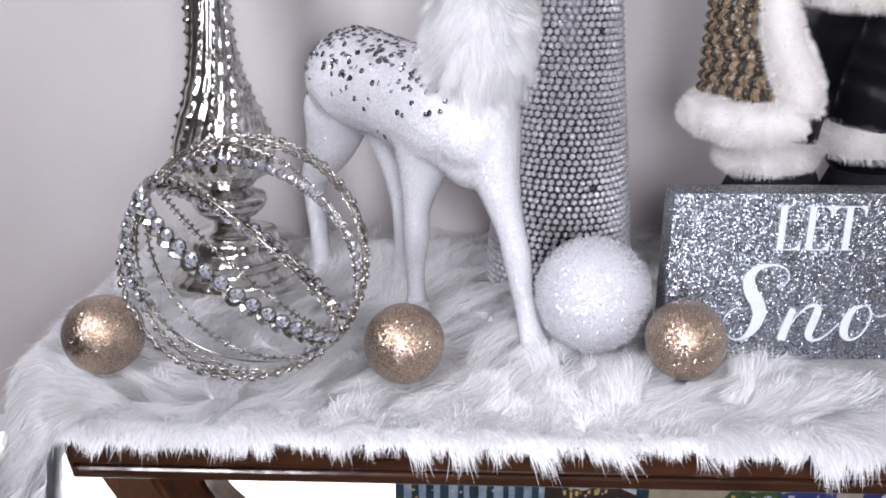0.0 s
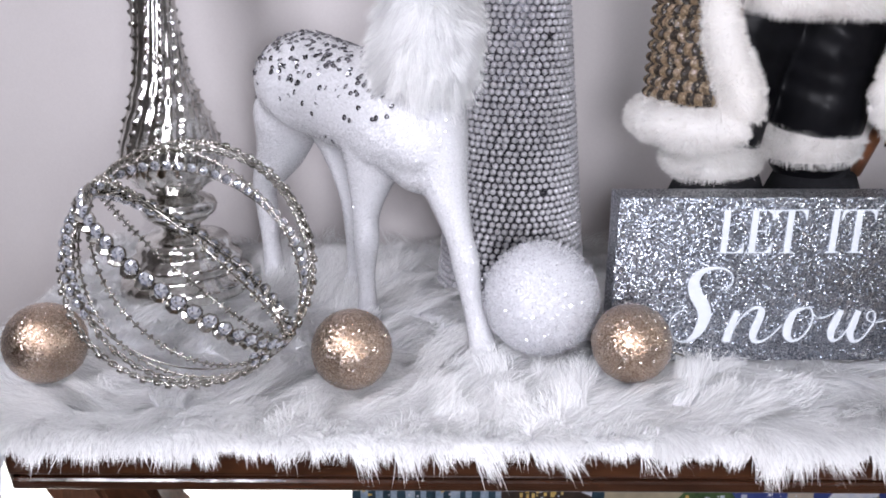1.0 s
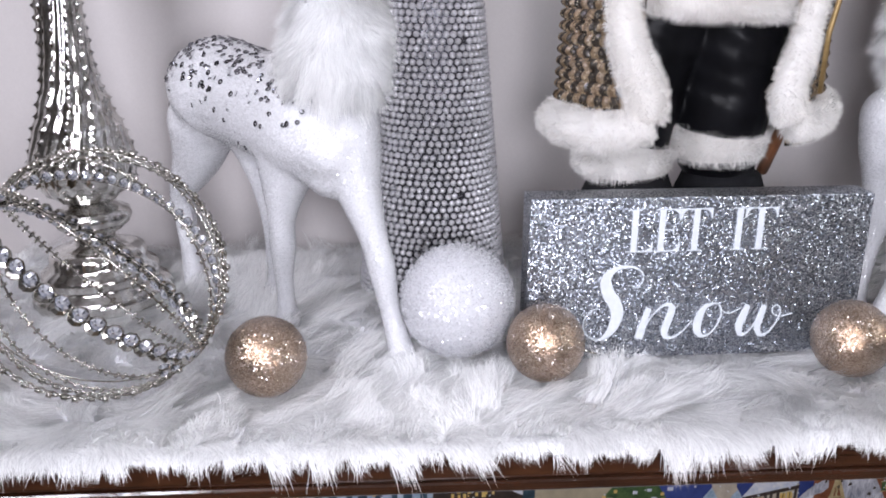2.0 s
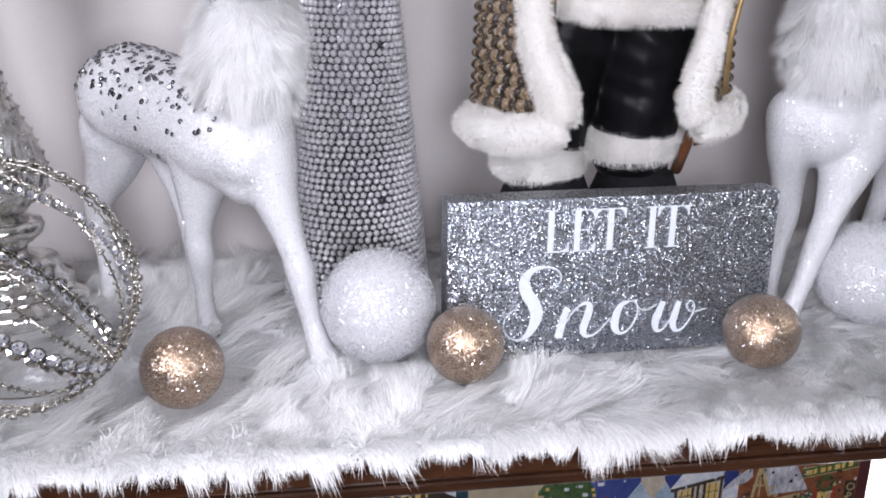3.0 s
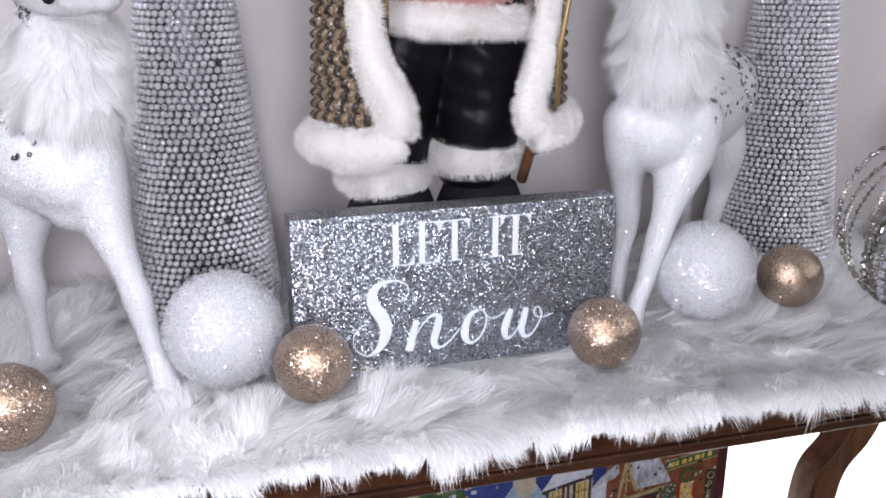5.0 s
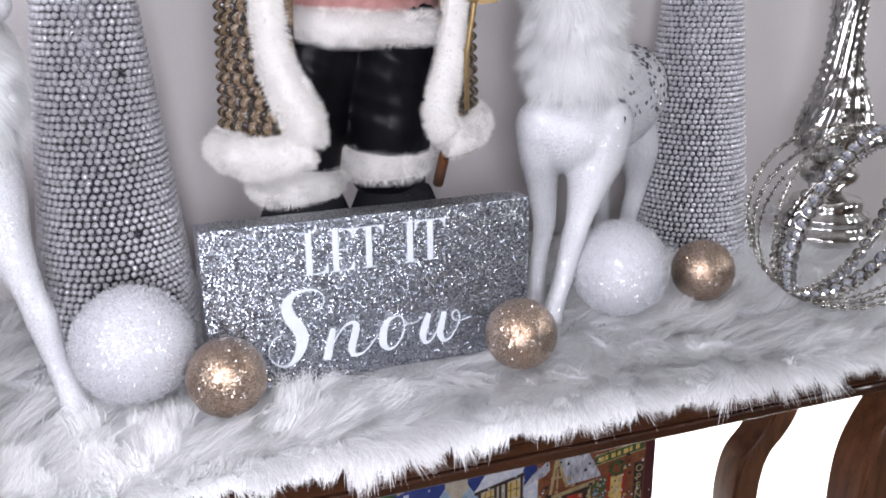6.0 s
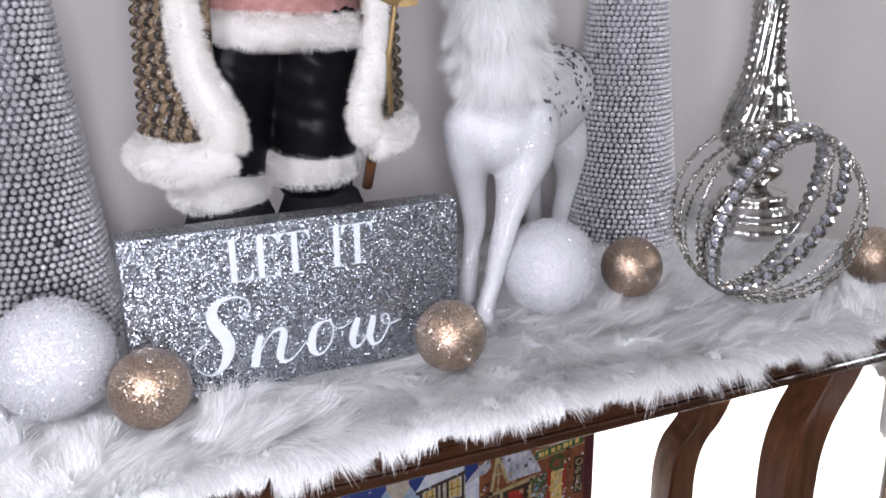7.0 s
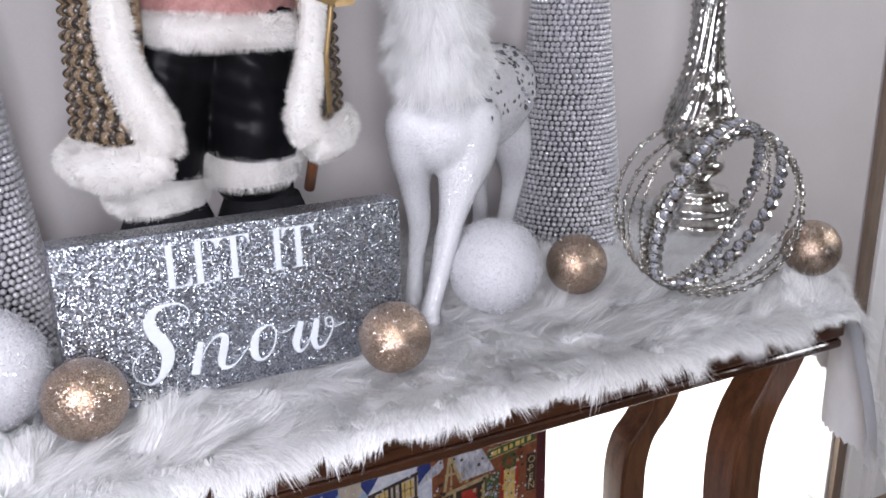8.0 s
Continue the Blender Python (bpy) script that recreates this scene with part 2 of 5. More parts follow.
def tube(bm, pts, radii, n=10, mat=0, closed=False, cap=True):
    """A round tube through points, with a radius for each."""
    pts = [Vector(p) for p in pts]
    rings = []
    u = None
    for i, p in enumerate(pts):
        if closed:
            d = pts[(i + 1) % len(pts)] - pts[i - 1]
        else:
            d = pts[min(i + 1, len(pts) - 1)] - pts[max(i - 1, 0)]
        d.normalize()
        if u is None:
            u, w = frame_of(d)
        else:
            u = (u - d * u.dot(d)).normalized()
            w = d.cross(u)
        r = radii[i] if isinstance(radii, (list, tuple)) else radii
        rings.append([bm.verts.new(p + r * (math.cos(2 * math.pi * k / n) * u + math.sin(2 * math.pi * k / n) * w)) for k in range(n)])
    pairs = list(zip(rings, rings[1:])) + ([(rings[-1], rings[0])] if closed else [])
    for a, b in pairs:
        for k in range(n):
            bm.faces.new((a[k], a[(k + 1) % n], b[(k + 1) % n], b[k])).material_index = mat
    if cap and not closed:
        bm.faces.new(rings[0][::-1]).material_index = mat
        bm.faces.new(rings[-1]).material_index = mat
    return bm


def ball(bm, c, r, sub=3, mat=0, squash=(1, 1, 1)):
    out = bmesh.ops.create_icosphere(bm, subdivisions=sub, radius=1.0)["verts"]
    for v in out:
        v.co = Vector(c) + Vector((v.co.x * r * squash[0], v.co.y * r * squash[1], v.co.z * r * squash[2]))
    for f in {f for v in out for f in v.link_faces}:
        f.material_index = mat
    return out


def strands(root, way, bend, out, length, width, rng, segments=3):
    """Tapered, bent blades: arrays of verts and faces. root, way, bend, out (the side they face): (n, 3); length, width: (n,)."""
    n = len(root)
    side = np.cross(way + 0.5 * bend, out + 0.2 * rng.normal(size=(n, 3)))
    side /= np.linalg.norm(side, axis=1, keepdims=True) + 1e-9
    cols = []
    for k in range(segments):
        f = k / segments
        p = root + way * (length * f)[:, None] + bend * (length * f * f)[:, None]
        w = (width * (1 - 0.55 * f) * 0.5)[:, None] * side
        cols += [p - w, p + w]
    cols.append(root + way * length[:, None] + bend * length[:, None])
    m = 2 * segments + 1
    verts = np.stack(cols, 1).reshape(-1, 3)
    base = (np.arange(n) * m)[:, None]
    quads = [base + np.array([[2 * k, 2 * k + 1, 2 * k + 3, 2 * k + 2]]) for k in range(segments - 1)]
    tris = base + np.array([[2 * segments - 2, 2 * segments - 1, 2 * segments]])
    return verts, np.concatenate(quads), tris


def strand_mesh(name, verts, quads, tris, mat):
    me = bpy.data.meshes.new(name)
    me.vertices.add(len(verts))
    me.vertices.foreach_set("co", verts.astype(np.float32).ravel())
    loops = np.concatenate([quads.ravel(), tris.ravel()]).astype(np.int32)
    me.loops.add(len(loops))
    me.loops.foreach_set("vertex_index", loops)
    me.polygons.add(len(quads) + len(tris))
    starts = np.concatenate([np.arange(len(quads)) * 4, len(quads) * 4 + np.arange(len(tris)) * 3]).astype(np.int32)
    me.polygons.foreach_set("loop_start", starts)
    me.polygons.foreach_set("use_smooth", np.ones(len(starts), dtype=bool))
    me.update(calc_edges=True)
    me.materials.append(mat)
    return me


def joined(name, meshes):
    """One mesh out of several, with their materials."""
    mats, verts, faces, index, smooth = [], [], [], [], []
    base = 0
    for me in meshes:
        slot = []
        for m in me.materials:
            if m not in mats:
                mats.append(m)
            slot.append(mats.index(m))
        co = np.zeros(len(me.vertices) * 3, np.float32)
        me.vertices.foreach_get("co", co)
        verts.append(co)
        li = np.zeros(len(me.loops), np.int32)
        me.loops.foreach_get("vertex_index", li)
        tot = np.zeros(len(me.polygons), np.int32)
        me.polygons.foreach_get("loop_total", tot)
        mi = np.zeros(len(me.polygons), np.int32)
        me.polygons.foreach_get("material_index", mi)
        faces.append((li + base, tot))
        index.append(np.array(slot, np.int32)[mi])
        base += len(me.vertices)
    out = bpy.data.meshes.new(name)
    out.vertices.add(base)
    out.vertices.foreach_set("co", np.concatenate(verts))
    li, tot = np.concatenate([f[0] for f in faces]), np.concatenate([f[1] for f in faces])
    out.loops.add(len(li))
    out.loops.foreach_set("vertex_index", li)
    out.polygons.add(len(tot))
    out.polygons.foreach_set("loop_start", np.concatenate([[0], np.cumsum(tot)[:-1]]).astype(np.int32))
    out.polygons.foreach_set("material_index", np.concatenate(index))
    out.polygons.foreach_set("use_smooth", np.ones(len(tot), dtype=bool))
    out.update(calc_edges=True)
    for m in mats:
        out.materials.append(m)
    return out


def scatter(me, count, rng, weight=None):
    """Random points on a mesh, with their normals."""
    me.calc_loop_triangles()
    co = np.zeros(len(me.vertices) * 3, np.float32)
    me.vertices.foreach_get("co", co)
    co = co.reshape(-1, 3).astype(float)
    tri = np.zeros(len(me.loop_triangles) * 3, np.int32)
    me.loop_triangles.foreach_get("vertices", tri)
    tri = tri.reshape(-1, 3)
    a, b, c = co[tri[:, 0]], co[tri[:, 1]], co[tri[:, 2]]
    cr = np.cross(b - a, c - a)
    size = np.linalg.norm(cr, axis=1)
    w = size.copy()
    if weight is not None:
        w = w * weight((a + b + c) / 3, cr / (size[:, None] + 1e-12))
    pick = rng.choice(len(tri), count, p=w / w.sum())
    u, v = rng.random(count), rng.random(count)
    f = u + v > 1
    u[f], v[f] = 1 - u[f], 1 - v[f]
    return a[pick] + u[:, None] * (b - a)[pick] + v[:, None] * (c - a)[pick], cr[pick] / (size[pick][:, None] + 1e-12)


def fur_on(me, count, length, width, down, rng, mat, lock=0.007, weight=None, ruffle=0.6):
    """Plush that stands off a mesh, leans down and gathers in small locks."""
    p, n = scatter(me, count, rng, weight)
    k = np.floor(p / lock + 0.3 * np.sin(p[:, [1, 2, 0]] * 90)).astype(int)
    lean = np.stack([np.modf(np.abs(np.sin(k @ np.array([12.9898, 78.233, 37.719]) + q) * 43758.5453))[0] - 0.5 for q in (1, 2, 3)], -1)
    way = n + ruffle * lean + 0.16 * rng.normal(size=p.shape) + np.array([0, 0, -down])
    way /= np.linalg.norm(way, axis=1, keepdims=True)
    bend = 0.6 * ruffle * lean + 0.12 * rng.normal(size=p.shape) + np.array([0, 0, -0.35 * down - 0.08])
    ln = length * (0.65 + 0.45 * rng.random(count))
    return strand_mesh("fur", *strands(p, way, bend, n, ln, width * (0.6 + 0.6 * rng.random(count)), rng, 2), mat)


def flakes_on(me, count, size, tilt, rng, mat):
    """Single flakes of glitter that stick out of a surface, each tilted its own way."""
    p, n = scatter(me, count, rng)
    n = n + tilt * rng.normal(size=p.shape)
    n /= np.linalg.norm(n, axis=1, keepdims=True)
    a = np.cross(n, rng.normal(size=p.shape))
    a /= np.linalg.norm(a, axis=1, keepdims=True) + 1e-9
    b = np.cross(n, a)
    w = (size * (0.6 + 0.8 * rng.random(count)))[:, None]
    p = p + 0.0004 * n
    verts = np.stack([p - w * a, p - w * b, p + w * a, p + w * b], 1).reshape(-1, 3)
    quads = np.arange(4 * count).reshape(-1, 4)
    out = strand_mesh("flakes", verts, quads, np.zeros((0, 3), int), mat)
    out.polygons.foreach_set("use_smooth", np.zeros(count, dtype=bool))
    return out


# ---- the room ----


def structure(name, bm, mat, label, category):
    return tagged(new(name, mesh_from(bm, name, mat, False)), label, category, kind="structure")


structure("floor", slab(bmesh.new(), -2.2, 3.2, -3.0, 1.3, -0.1, 0.0), FLOOR, "brown wooden floor under the console table", "floor")
structure("wall_north", slab(bmesh.new(), -2.2, 3.2, 1.18, 1.3, 0.50, 2.45), WALL, "plain greige painted wall behind the console table", "wall")
# low opening added in the wall to let a glow in under the table
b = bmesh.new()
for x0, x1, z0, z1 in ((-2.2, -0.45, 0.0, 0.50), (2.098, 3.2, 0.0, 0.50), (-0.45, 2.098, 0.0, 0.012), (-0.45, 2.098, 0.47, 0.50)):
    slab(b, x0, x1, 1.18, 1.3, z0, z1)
structure("wall_north_lower", b, WHITE_PAINT, "white painted lower wall round an added glowing opening", "wall")
# glowing sheet added behind the opening; no real source is known there
m_, t_, p_ = nodes_of("added_glow")
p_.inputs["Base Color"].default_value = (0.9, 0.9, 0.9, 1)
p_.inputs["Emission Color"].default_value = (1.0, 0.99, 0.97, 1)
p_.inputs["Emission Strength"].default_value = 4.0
structure("backdrop", slab(bmesh.new(), -0.9, 2.6, 1.60, 1.61, -0.3, 1.1), m_, "added glowing sheet that brightens the space under the table", "backdrop")
w1 = tagged(new("added_window"), "added low opening with a white sheer curtain before a glow", "window", kind="structure")
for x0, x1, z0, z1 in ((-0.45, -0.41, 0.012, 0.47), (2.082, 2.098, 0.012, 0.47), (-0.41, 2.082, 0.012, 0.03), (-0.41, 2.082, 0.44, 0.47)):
    part("added_window_frame", slab(bmesh.new(), x0, x1, 1.262, 1.298, z0, z1, 0.003), WHITE_PAINT, w1, "white frame of the added opening", False)
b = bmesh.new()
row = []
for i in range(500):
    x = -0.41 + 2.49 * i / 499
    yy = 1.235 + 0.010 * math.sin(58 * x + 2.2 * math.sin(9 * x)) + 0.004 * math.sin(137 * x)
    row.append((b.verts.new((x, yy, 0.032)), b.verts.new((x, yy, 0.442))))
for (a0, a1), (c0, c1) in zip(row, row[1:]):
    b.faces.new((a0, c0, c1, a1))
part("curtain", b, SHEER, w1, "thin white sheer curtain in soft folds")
structure("wall_west", slab(bmesh.new(), -2.3, -2.2, -3.0, 1.3, 0.0, 2.45), ROOM_WALL, "plain taupe painted side wall", "wall")
structure("wall_east", slab(bmesh.new(), 3.2, 3.3, -3.0, 1.3, 0.0, 2.45), ROOM_WALL, "plain taupe painted side wall", "wall")
structure("wall_south", slab(bmesh.new(), -2.3, 3.3, -3.1, -3.0, 0.0, 2.45), ROOM_WALL, "plain taupe painted wall of the room", "wall")
structure("ceiling", slab(bmesh.new(), -2.3, 3.3, -3.1, 1.3, 2.45, 2.55), CEILING, "plain off-white painted ceiling", "ceiling")
b = bmesh.new()
for x0, x1, d in ((2.135, 2.155, 0.022), (2.155, 2.20, 0.014), (2.20, 2.225, 0.026), (2.225, 2.30, 0.03)):
    slab(b, x0, x1, 1.18 - d, 1.1795, 0.0, 2.1, 0.002)
structure("door_trim", b, WHITE_PAINT, "white moulded door casing on the wall beside the table", "door trim")
# the shadow along the casing's edge, built as a thin brown strip
structure("casing_shadow", slab(bmesh.new(), 2.105, 2.133, 1.165, 1.1795, 0.0, 2.1, 0.002), EDGE_SHADOW, "narrow brown strip standing in for the shadow beside the white casing", "trim")

# ---- console table ----
TOP = 0.775
OUTLINE = [(0.125, 0.665), (1.40, 0.665), (1.525, 0.80), (1.525, 1.165), (0.035, 1.165), (0.035, 0.80)]


def outline_slab(bm, grow, z0, z1, bevel, centre=(0.78, 0.95)):
    lo, hi = [], []
    for x, y in OUTLINE:
        gx, gy = x + grow * math.copysign(1, x - centre[0]), y + (grow * math.copysign(1, y - centre[1]) if y < 1.0 else 0)
        lo.append(bm.verts.new((gx, gy, z0)))
        hi.append(bm.verts.new((gx, gy, z1)))
    n = len(lo)
    faces = [bm.faces.new(lo[::-1]), bm.faces.new(hi)]
    for i in range(n):
        faces.append(bm.faces.new((lo[i], lo[(i + 1) % n], hi[(i + 1) % n], hi[i])))
    edges = {e for f in faces[:2] for e in f.edges}
    bmesh.ops.bevel(bm, geom=list(edges), offset=bevel, segments=3, affect="EDGES", profile=0.6)
    return bm


def console_table():
    t = tagged(empty("console_table", 0.78, 0.95, 0.0), "dark-stained wooden console table with curved legs", "console table")
    base = Matrix.Translation((-0.78, -0.95, 0))

    def put(name, bm, mat, label=""):
        bm.transform(base)
        return part(name, bm, mat, t, label, False)

    put("tabletop", outline_slab(bmesh.new(), 0.0, 0.7550, TOP, 0.004), WOOD)
    put("recess", outline_slab(bmesh.new(), -0.006, 0.7515, 0.7549, 0.0004), WOOD)
    put("edge_bead", outline_slab(bmesh.new(), -0.001, 0.7410, 0.7514, 0.0042), BEAD, "polished bead along the edge of the table")
    put("under_frame", outline_slab(bmesh.new(), -0.05, 0.729, 0.7409, 0.002), WOOD)
    # swept legs: a square section along a bowed line
    for x, y, s in ((0.155, 0.765, -1), (1.39, 0.765, 1), (0.10, 1.06, -1), (1.46, 1.06, 1)):
        bm = bmesh.new()
        rear = y > 1
        line = [(0.035, 0.7285), (0.026, 0.705), (0.008, 0.67), (-0.014, 0.635), (-0.028, 0.60), (-0.034, 0.56), (-0.034, 0.50), (-0.028, 0.42), (-0.01, 0.32), (0.016, 0.21), (0.034, 0.10), (0.03, 0.0)]
        if rear:
            line = [(0.03, 0.7285), (0.036, 0.60), (0.036, 0.53), (0.028, 0.49), (0.008, 0.455), (-0.018, 0.425), (-0.030, 0.39), (-0.034, 0.34), (-0.03, 0.25), (-0.008, 0.15), (0.022, 0.07), (0.025, 0.0)]
        fine = []
        for i in range(len(line) - 1):
            p0, p1, p2, p3 = line[max(i - 1, 0)], line[i], line[i + 1], line[min(i + 2, len(line) - 1)]
            for k in range(4):
                f = k / 4
                fine.append(tuple(0.5 * (2 * b1 + (c - a) * f + (2 * a - 5 * b1 + 4 * c - d) * f * f + (3 * b1 - a - 3 * c + d) * f ** 3) for a, b1, c, d in zip(p0, p1, p2, p3)))
        fine.append(line[-1])
        rings = []
        for dx, z in fine:
            hw, hd = 0.025, 0.027
            rings.append([bm.verts.new((x + s * dx + sx * hw, y + sy * hd, z)) for sx, sy in ((-1, -1), (1, -1), (1, 1), (-1, 1))])
        for a, c in zip(rings, rings[1:]):
            for k in range(4):
                bm.faces.new((a[k], a[(k + 1) % 4], c[(k + 1) % 4], c[k]))
        bm.faces.new(rings[0])
        bm.faces.new(rings[-1][::-1])
        bmesh.ops.recalc_face_normals(bm, faces=bm.faces)
        bmesh.ops.bevel(bm, geom=[e for e in bm.edges if abs((e.verts[0].co - e.verts[1].co).normalized().z) > 0.5], offset=0.004, segments=2, affect="EDGES")
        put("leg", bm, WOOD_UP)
    return t


console_table()

# ---- fur throw ----
SHEET = 0.7885


def hull_distance(x, y):
    """Distance outside the tabletop's outline, with the outward way of the nearest side."""
    best, nx, ny = np.full(x.shape, -9.0), np.zeros(x.shape), np.zeros(x.shape)
    for (x0, y0), (x1, y1) in zip(OUTLINE, OUTLINE[1:] + OUTLINE[:1]):
        lx, ly = x1 - x0, y1 - y0
        l = math.hypot(lx, ly)
        ox, oy = ly / l, -lx / l
        d = (x - x0) * ox + (y - y0) * oy
        m = d > best
        best, nx, ny = np.where(m, d, best), np.where(m, ox, nx), np.where(m, oy, ny)
    return best, nx, ny


def drape(x, y):
    """The place and the normal of the throw's sheet for a point of its plan laid flat."""
    d, nx, ny = hull_distance(x, y)
    r = 0.018
    s = np.clip(d + 0.004, 0, None)
    a = np.minimum(s / r, math.pi / 2)
    out, fall = r * np.sin(a), r * (1 - np.cos(a)) + np.clip(s - r * math.pi / 2, 0, None)
    swell = 0.5 + 0.5 * np.sin(31 * x + 3 * np.sin(13 * y)) * np.sin(37 * y + 2 * np.sin(17 * x))
    z = SHEET - 0.002 + 0.007 * swell * np.clip(-d / 0.03, 0, 1) - fall
    flap = np.clip(s - 0.02, 0, None)
    out = out + 0.12 * flap * (1 + np.sin(30 * (x * ny - y * nx)))
    px = np.where(s > 0, x - (d + 0.004) * nx + out * nx, x)
    py = np.where(s > 0, y - (d + 0.004) * ny + out * ny, y)
    normal = np.stack([np.sin(a) * nx, np.sin(a) * ny, np.cos(a)], -1)
    return np.stack([px, py, z], -1), normal, s, nx, ny


def sheet_reach(nx, ny):
    """How far the throw hangs over each side."""
    return np.where(ny < -0.95, 0.006, np.where(ny > 0.5, -0.02, np.where(np.abs(nx) > 0.9, 0.16, 0.185)))


def flow(x, y):
    """The way in which the pile is combed: in wide swirls, mostly to the front."""
    a = 1.25 * np.sin(7 * x + 1.6 * np.sin(6 * y)) + 0.9 * np.sin(15 * y - 6 * x + 1) + 0.55 * np.sin(29 * x + 17 * y) - math.pi / 2 + 0.35
    return np.stack([np.cos(a), np.sin(a), np.zeros_like(a)], -1)


def fur_throw():
    t = tagged(empty("fur_throw", 0.78, 0.95, SHEET), "shaggy white faux fur throw draped over the console table", "fur throw")
    rng = np.random.default_rng(5)
    # the cloth
    nx_, ny_ = 260, 100
    gx, gy = np.meshgrid(np.linspace(-0.23, 1.79, nx_), np.concatenate([np.linspace(0.51, 0.655, 34), np.linspace(0.6615, 1.165, ny_ - 34)]))
    pos, nor, s, ox, oy = drape(gx, gy)
    keep = (hull_distance(gx, gy)[0] <= sheet_reach(ox, oy) + 0.002)
    bm = bmesh.new()
    for side in (0.0, -0.012):
        vs = [[bm.verts.new(pos[j, i] + side * nor[j, i]) if keep[j, i] else None for i in range(nx_)] for j in range(ny_)]
        for j in range(ny_ - 1):
            for i in range(nx_ - 1):
                q = [vs[j][i], vs[j][i + 1], vs[j + 1][i + 1], vs[j + 1][i]]
                if all(q) and max((a.co - c.co).length for a in q for c in q) < 0.06:
                    bm.faces.new(q if side == 0.0 else q[::-1])
    bmesh.ops.delete(bm, geom=[v for v in bm.verts if not v.link_faces], context="VERTS")
    bm.transform(Matrix.Translation((-0.78, -0.95, -SHEET)))
    part("backing", bm, BACKING, t, "plain white fabric backing of the throw")
    # the pile: strands gather in locks, each combed its own way
    n, more = 300000, 150000
    flaps = 26000
    fx = rng.uniform(0.0, 0.36, flaps)
    x = np.concatenate([rng.uniform(-0.22, 1.78, n), rng.uniform(0.06, 1.50, more), np.where(rng.random(flaps) < 0.4, fx - 0.23, 1.79 - fx)])
    y = np.concatenate([0.645 + 0.52 * rng.random(n) ** 1.25, rng.uniform(0.648, 0.715, more), rng.uniform(0.51, 0.66, flaps)])
    cell = np.where((y < 0.69) & (x > 0.06) & (x < 1.5), 0.014, 0.022)
    wx, wy = x + 0.009 * np.sin(75 * y + 9 * x), y + 0.009 * np.sin(66 * x + 11 * y)
    kx, ky = np.floor(wx / cell).astype(int), np.floor(wy / cell).astype(int)

    def jit(a, b, k):
        return np.modf(np.abs(np.sin(a * 12.9898 + b * 78.233 + k) * 43758.5453))[0]
    cx, cy = (kx + jit(kx, ky, 1)) * cell, (ky + jit(kx, ky, 2)) * cell
    kk, kt = jit(kx, ky, 3), jit(kx, ky, 4)
    pos, nor, s, ox, oy = drape(x, y)
    ok = hull_distance(x, y)[0] <= sheet_reach(ox, oy)
    pos, nor, s, ox, oy, x, y, cx, cy, kk, kt = (v[ok] for v in (pos, nor, s, ox, oy, x, y, cx, cy, kk, kt))
    n = len(x)
    turn = (kt - 0.5) * 1.3 + 0.24 * rng.normal(size=n)
    fl = flow(cx, cy)
    comb = np.stack([fl[:, 0] * np.cos(turn) - fl[:, 1] * np.sin(turn), fl[:, 0] * np.sin(turn) + fl[:, 1] * np.cos(turn), np.zeros(n)], -1)
    inside = hull_distance(x, y)[0]
    edge = np.clip((0.03 + inside) / 0.03, 0, 1)[:, None] * np.where(oy > 0.5, 0, 1)[:, None]
    outward = np.stack([ox, oy, np.zeros_like(ox)], -1)
    over = np.clip(s / 0.012, 0, 1)[:, None]
    rear = np.clip((y - 1.12) / 0.03, 0, 1)[:, None]
    way = nor * (0.16 + 1.0 * kk[:, None] ** 1.5 + 0.12 * rng.random((n, 1)) + 0.30 * edge + 0.9 * rear) + comb * (1 - 0.45 * edge) + outward * edge * 0.7 + np.array([0, 0, -0.8]) * over
    way /= np.linalg.norm(way, axis=1, keepdims=True)
    length = 0.041 * (0.62 + 0.40 * rng.random(n) + 0.22 * (rng.random(n) < 0.06)) * (0.65 + 0.65 * kt) * (1 - 0.50 * edge[:, 0] * (0.6 + 0.8 * jit(kx[ok] // 3, ky[ok] // 3, 5))) * (1 - 0.3 * np.clip(s / 0.012, 0, 1))
    pull = np.stack([cx - x, cy - y, np.zeros(n)], -1) / length[:, None]
    size = np.linalg.norm(pull, axis=1, keepdims=True) + 1e-9
    pull = pull / size * np.minimum(size, 0.42) * (1 - 0.55 * edge)
    curl = np.stack([-comb[:, 1], comb[:, 0], np.zeros(n)], -1) * ((kk - 0.5) * 0.9)[:, None]
    bend = pull * 0.8 + curl + (0.07 + 0.13 * edge) * rng.normal(size=(n, 3)) - np.array([0, 0, 0.2]) - np.array([0, 0, 0.62]) * edge
    tip = pos + (way + bend) * length[:, None]
    low = (s <= 0) & (tip[:, 2] < SHEET + 0.004) & (hull_distance(tip[:, 0], tip[:, 1])[0] < 0)
    bend[low, 2] += (SHEET + 0.004 + 0.010 * rng.random(low.sum()) - tip[low, 2]) / length[low]
    v, q, tr = strands(pos, way, bend, nor, length, (0.00078 + 0.0001 * edge[:, 0]) * (0.5 + 0.8 * rng.random(n)), rng, 3)
    v[:, 1] = np.minimum(v[:, 1], 1.176)
    v -= np.array([0.78, 0.95, SHEET])
    pile = part("fur", strand_mesh("fur", v, q, tr, FUR), FUR, t, "long silky white pile")
    pile["kind"] = "stuff"
    return t


fur_throw()

# ---- things on the throw ----
REST = 0.799


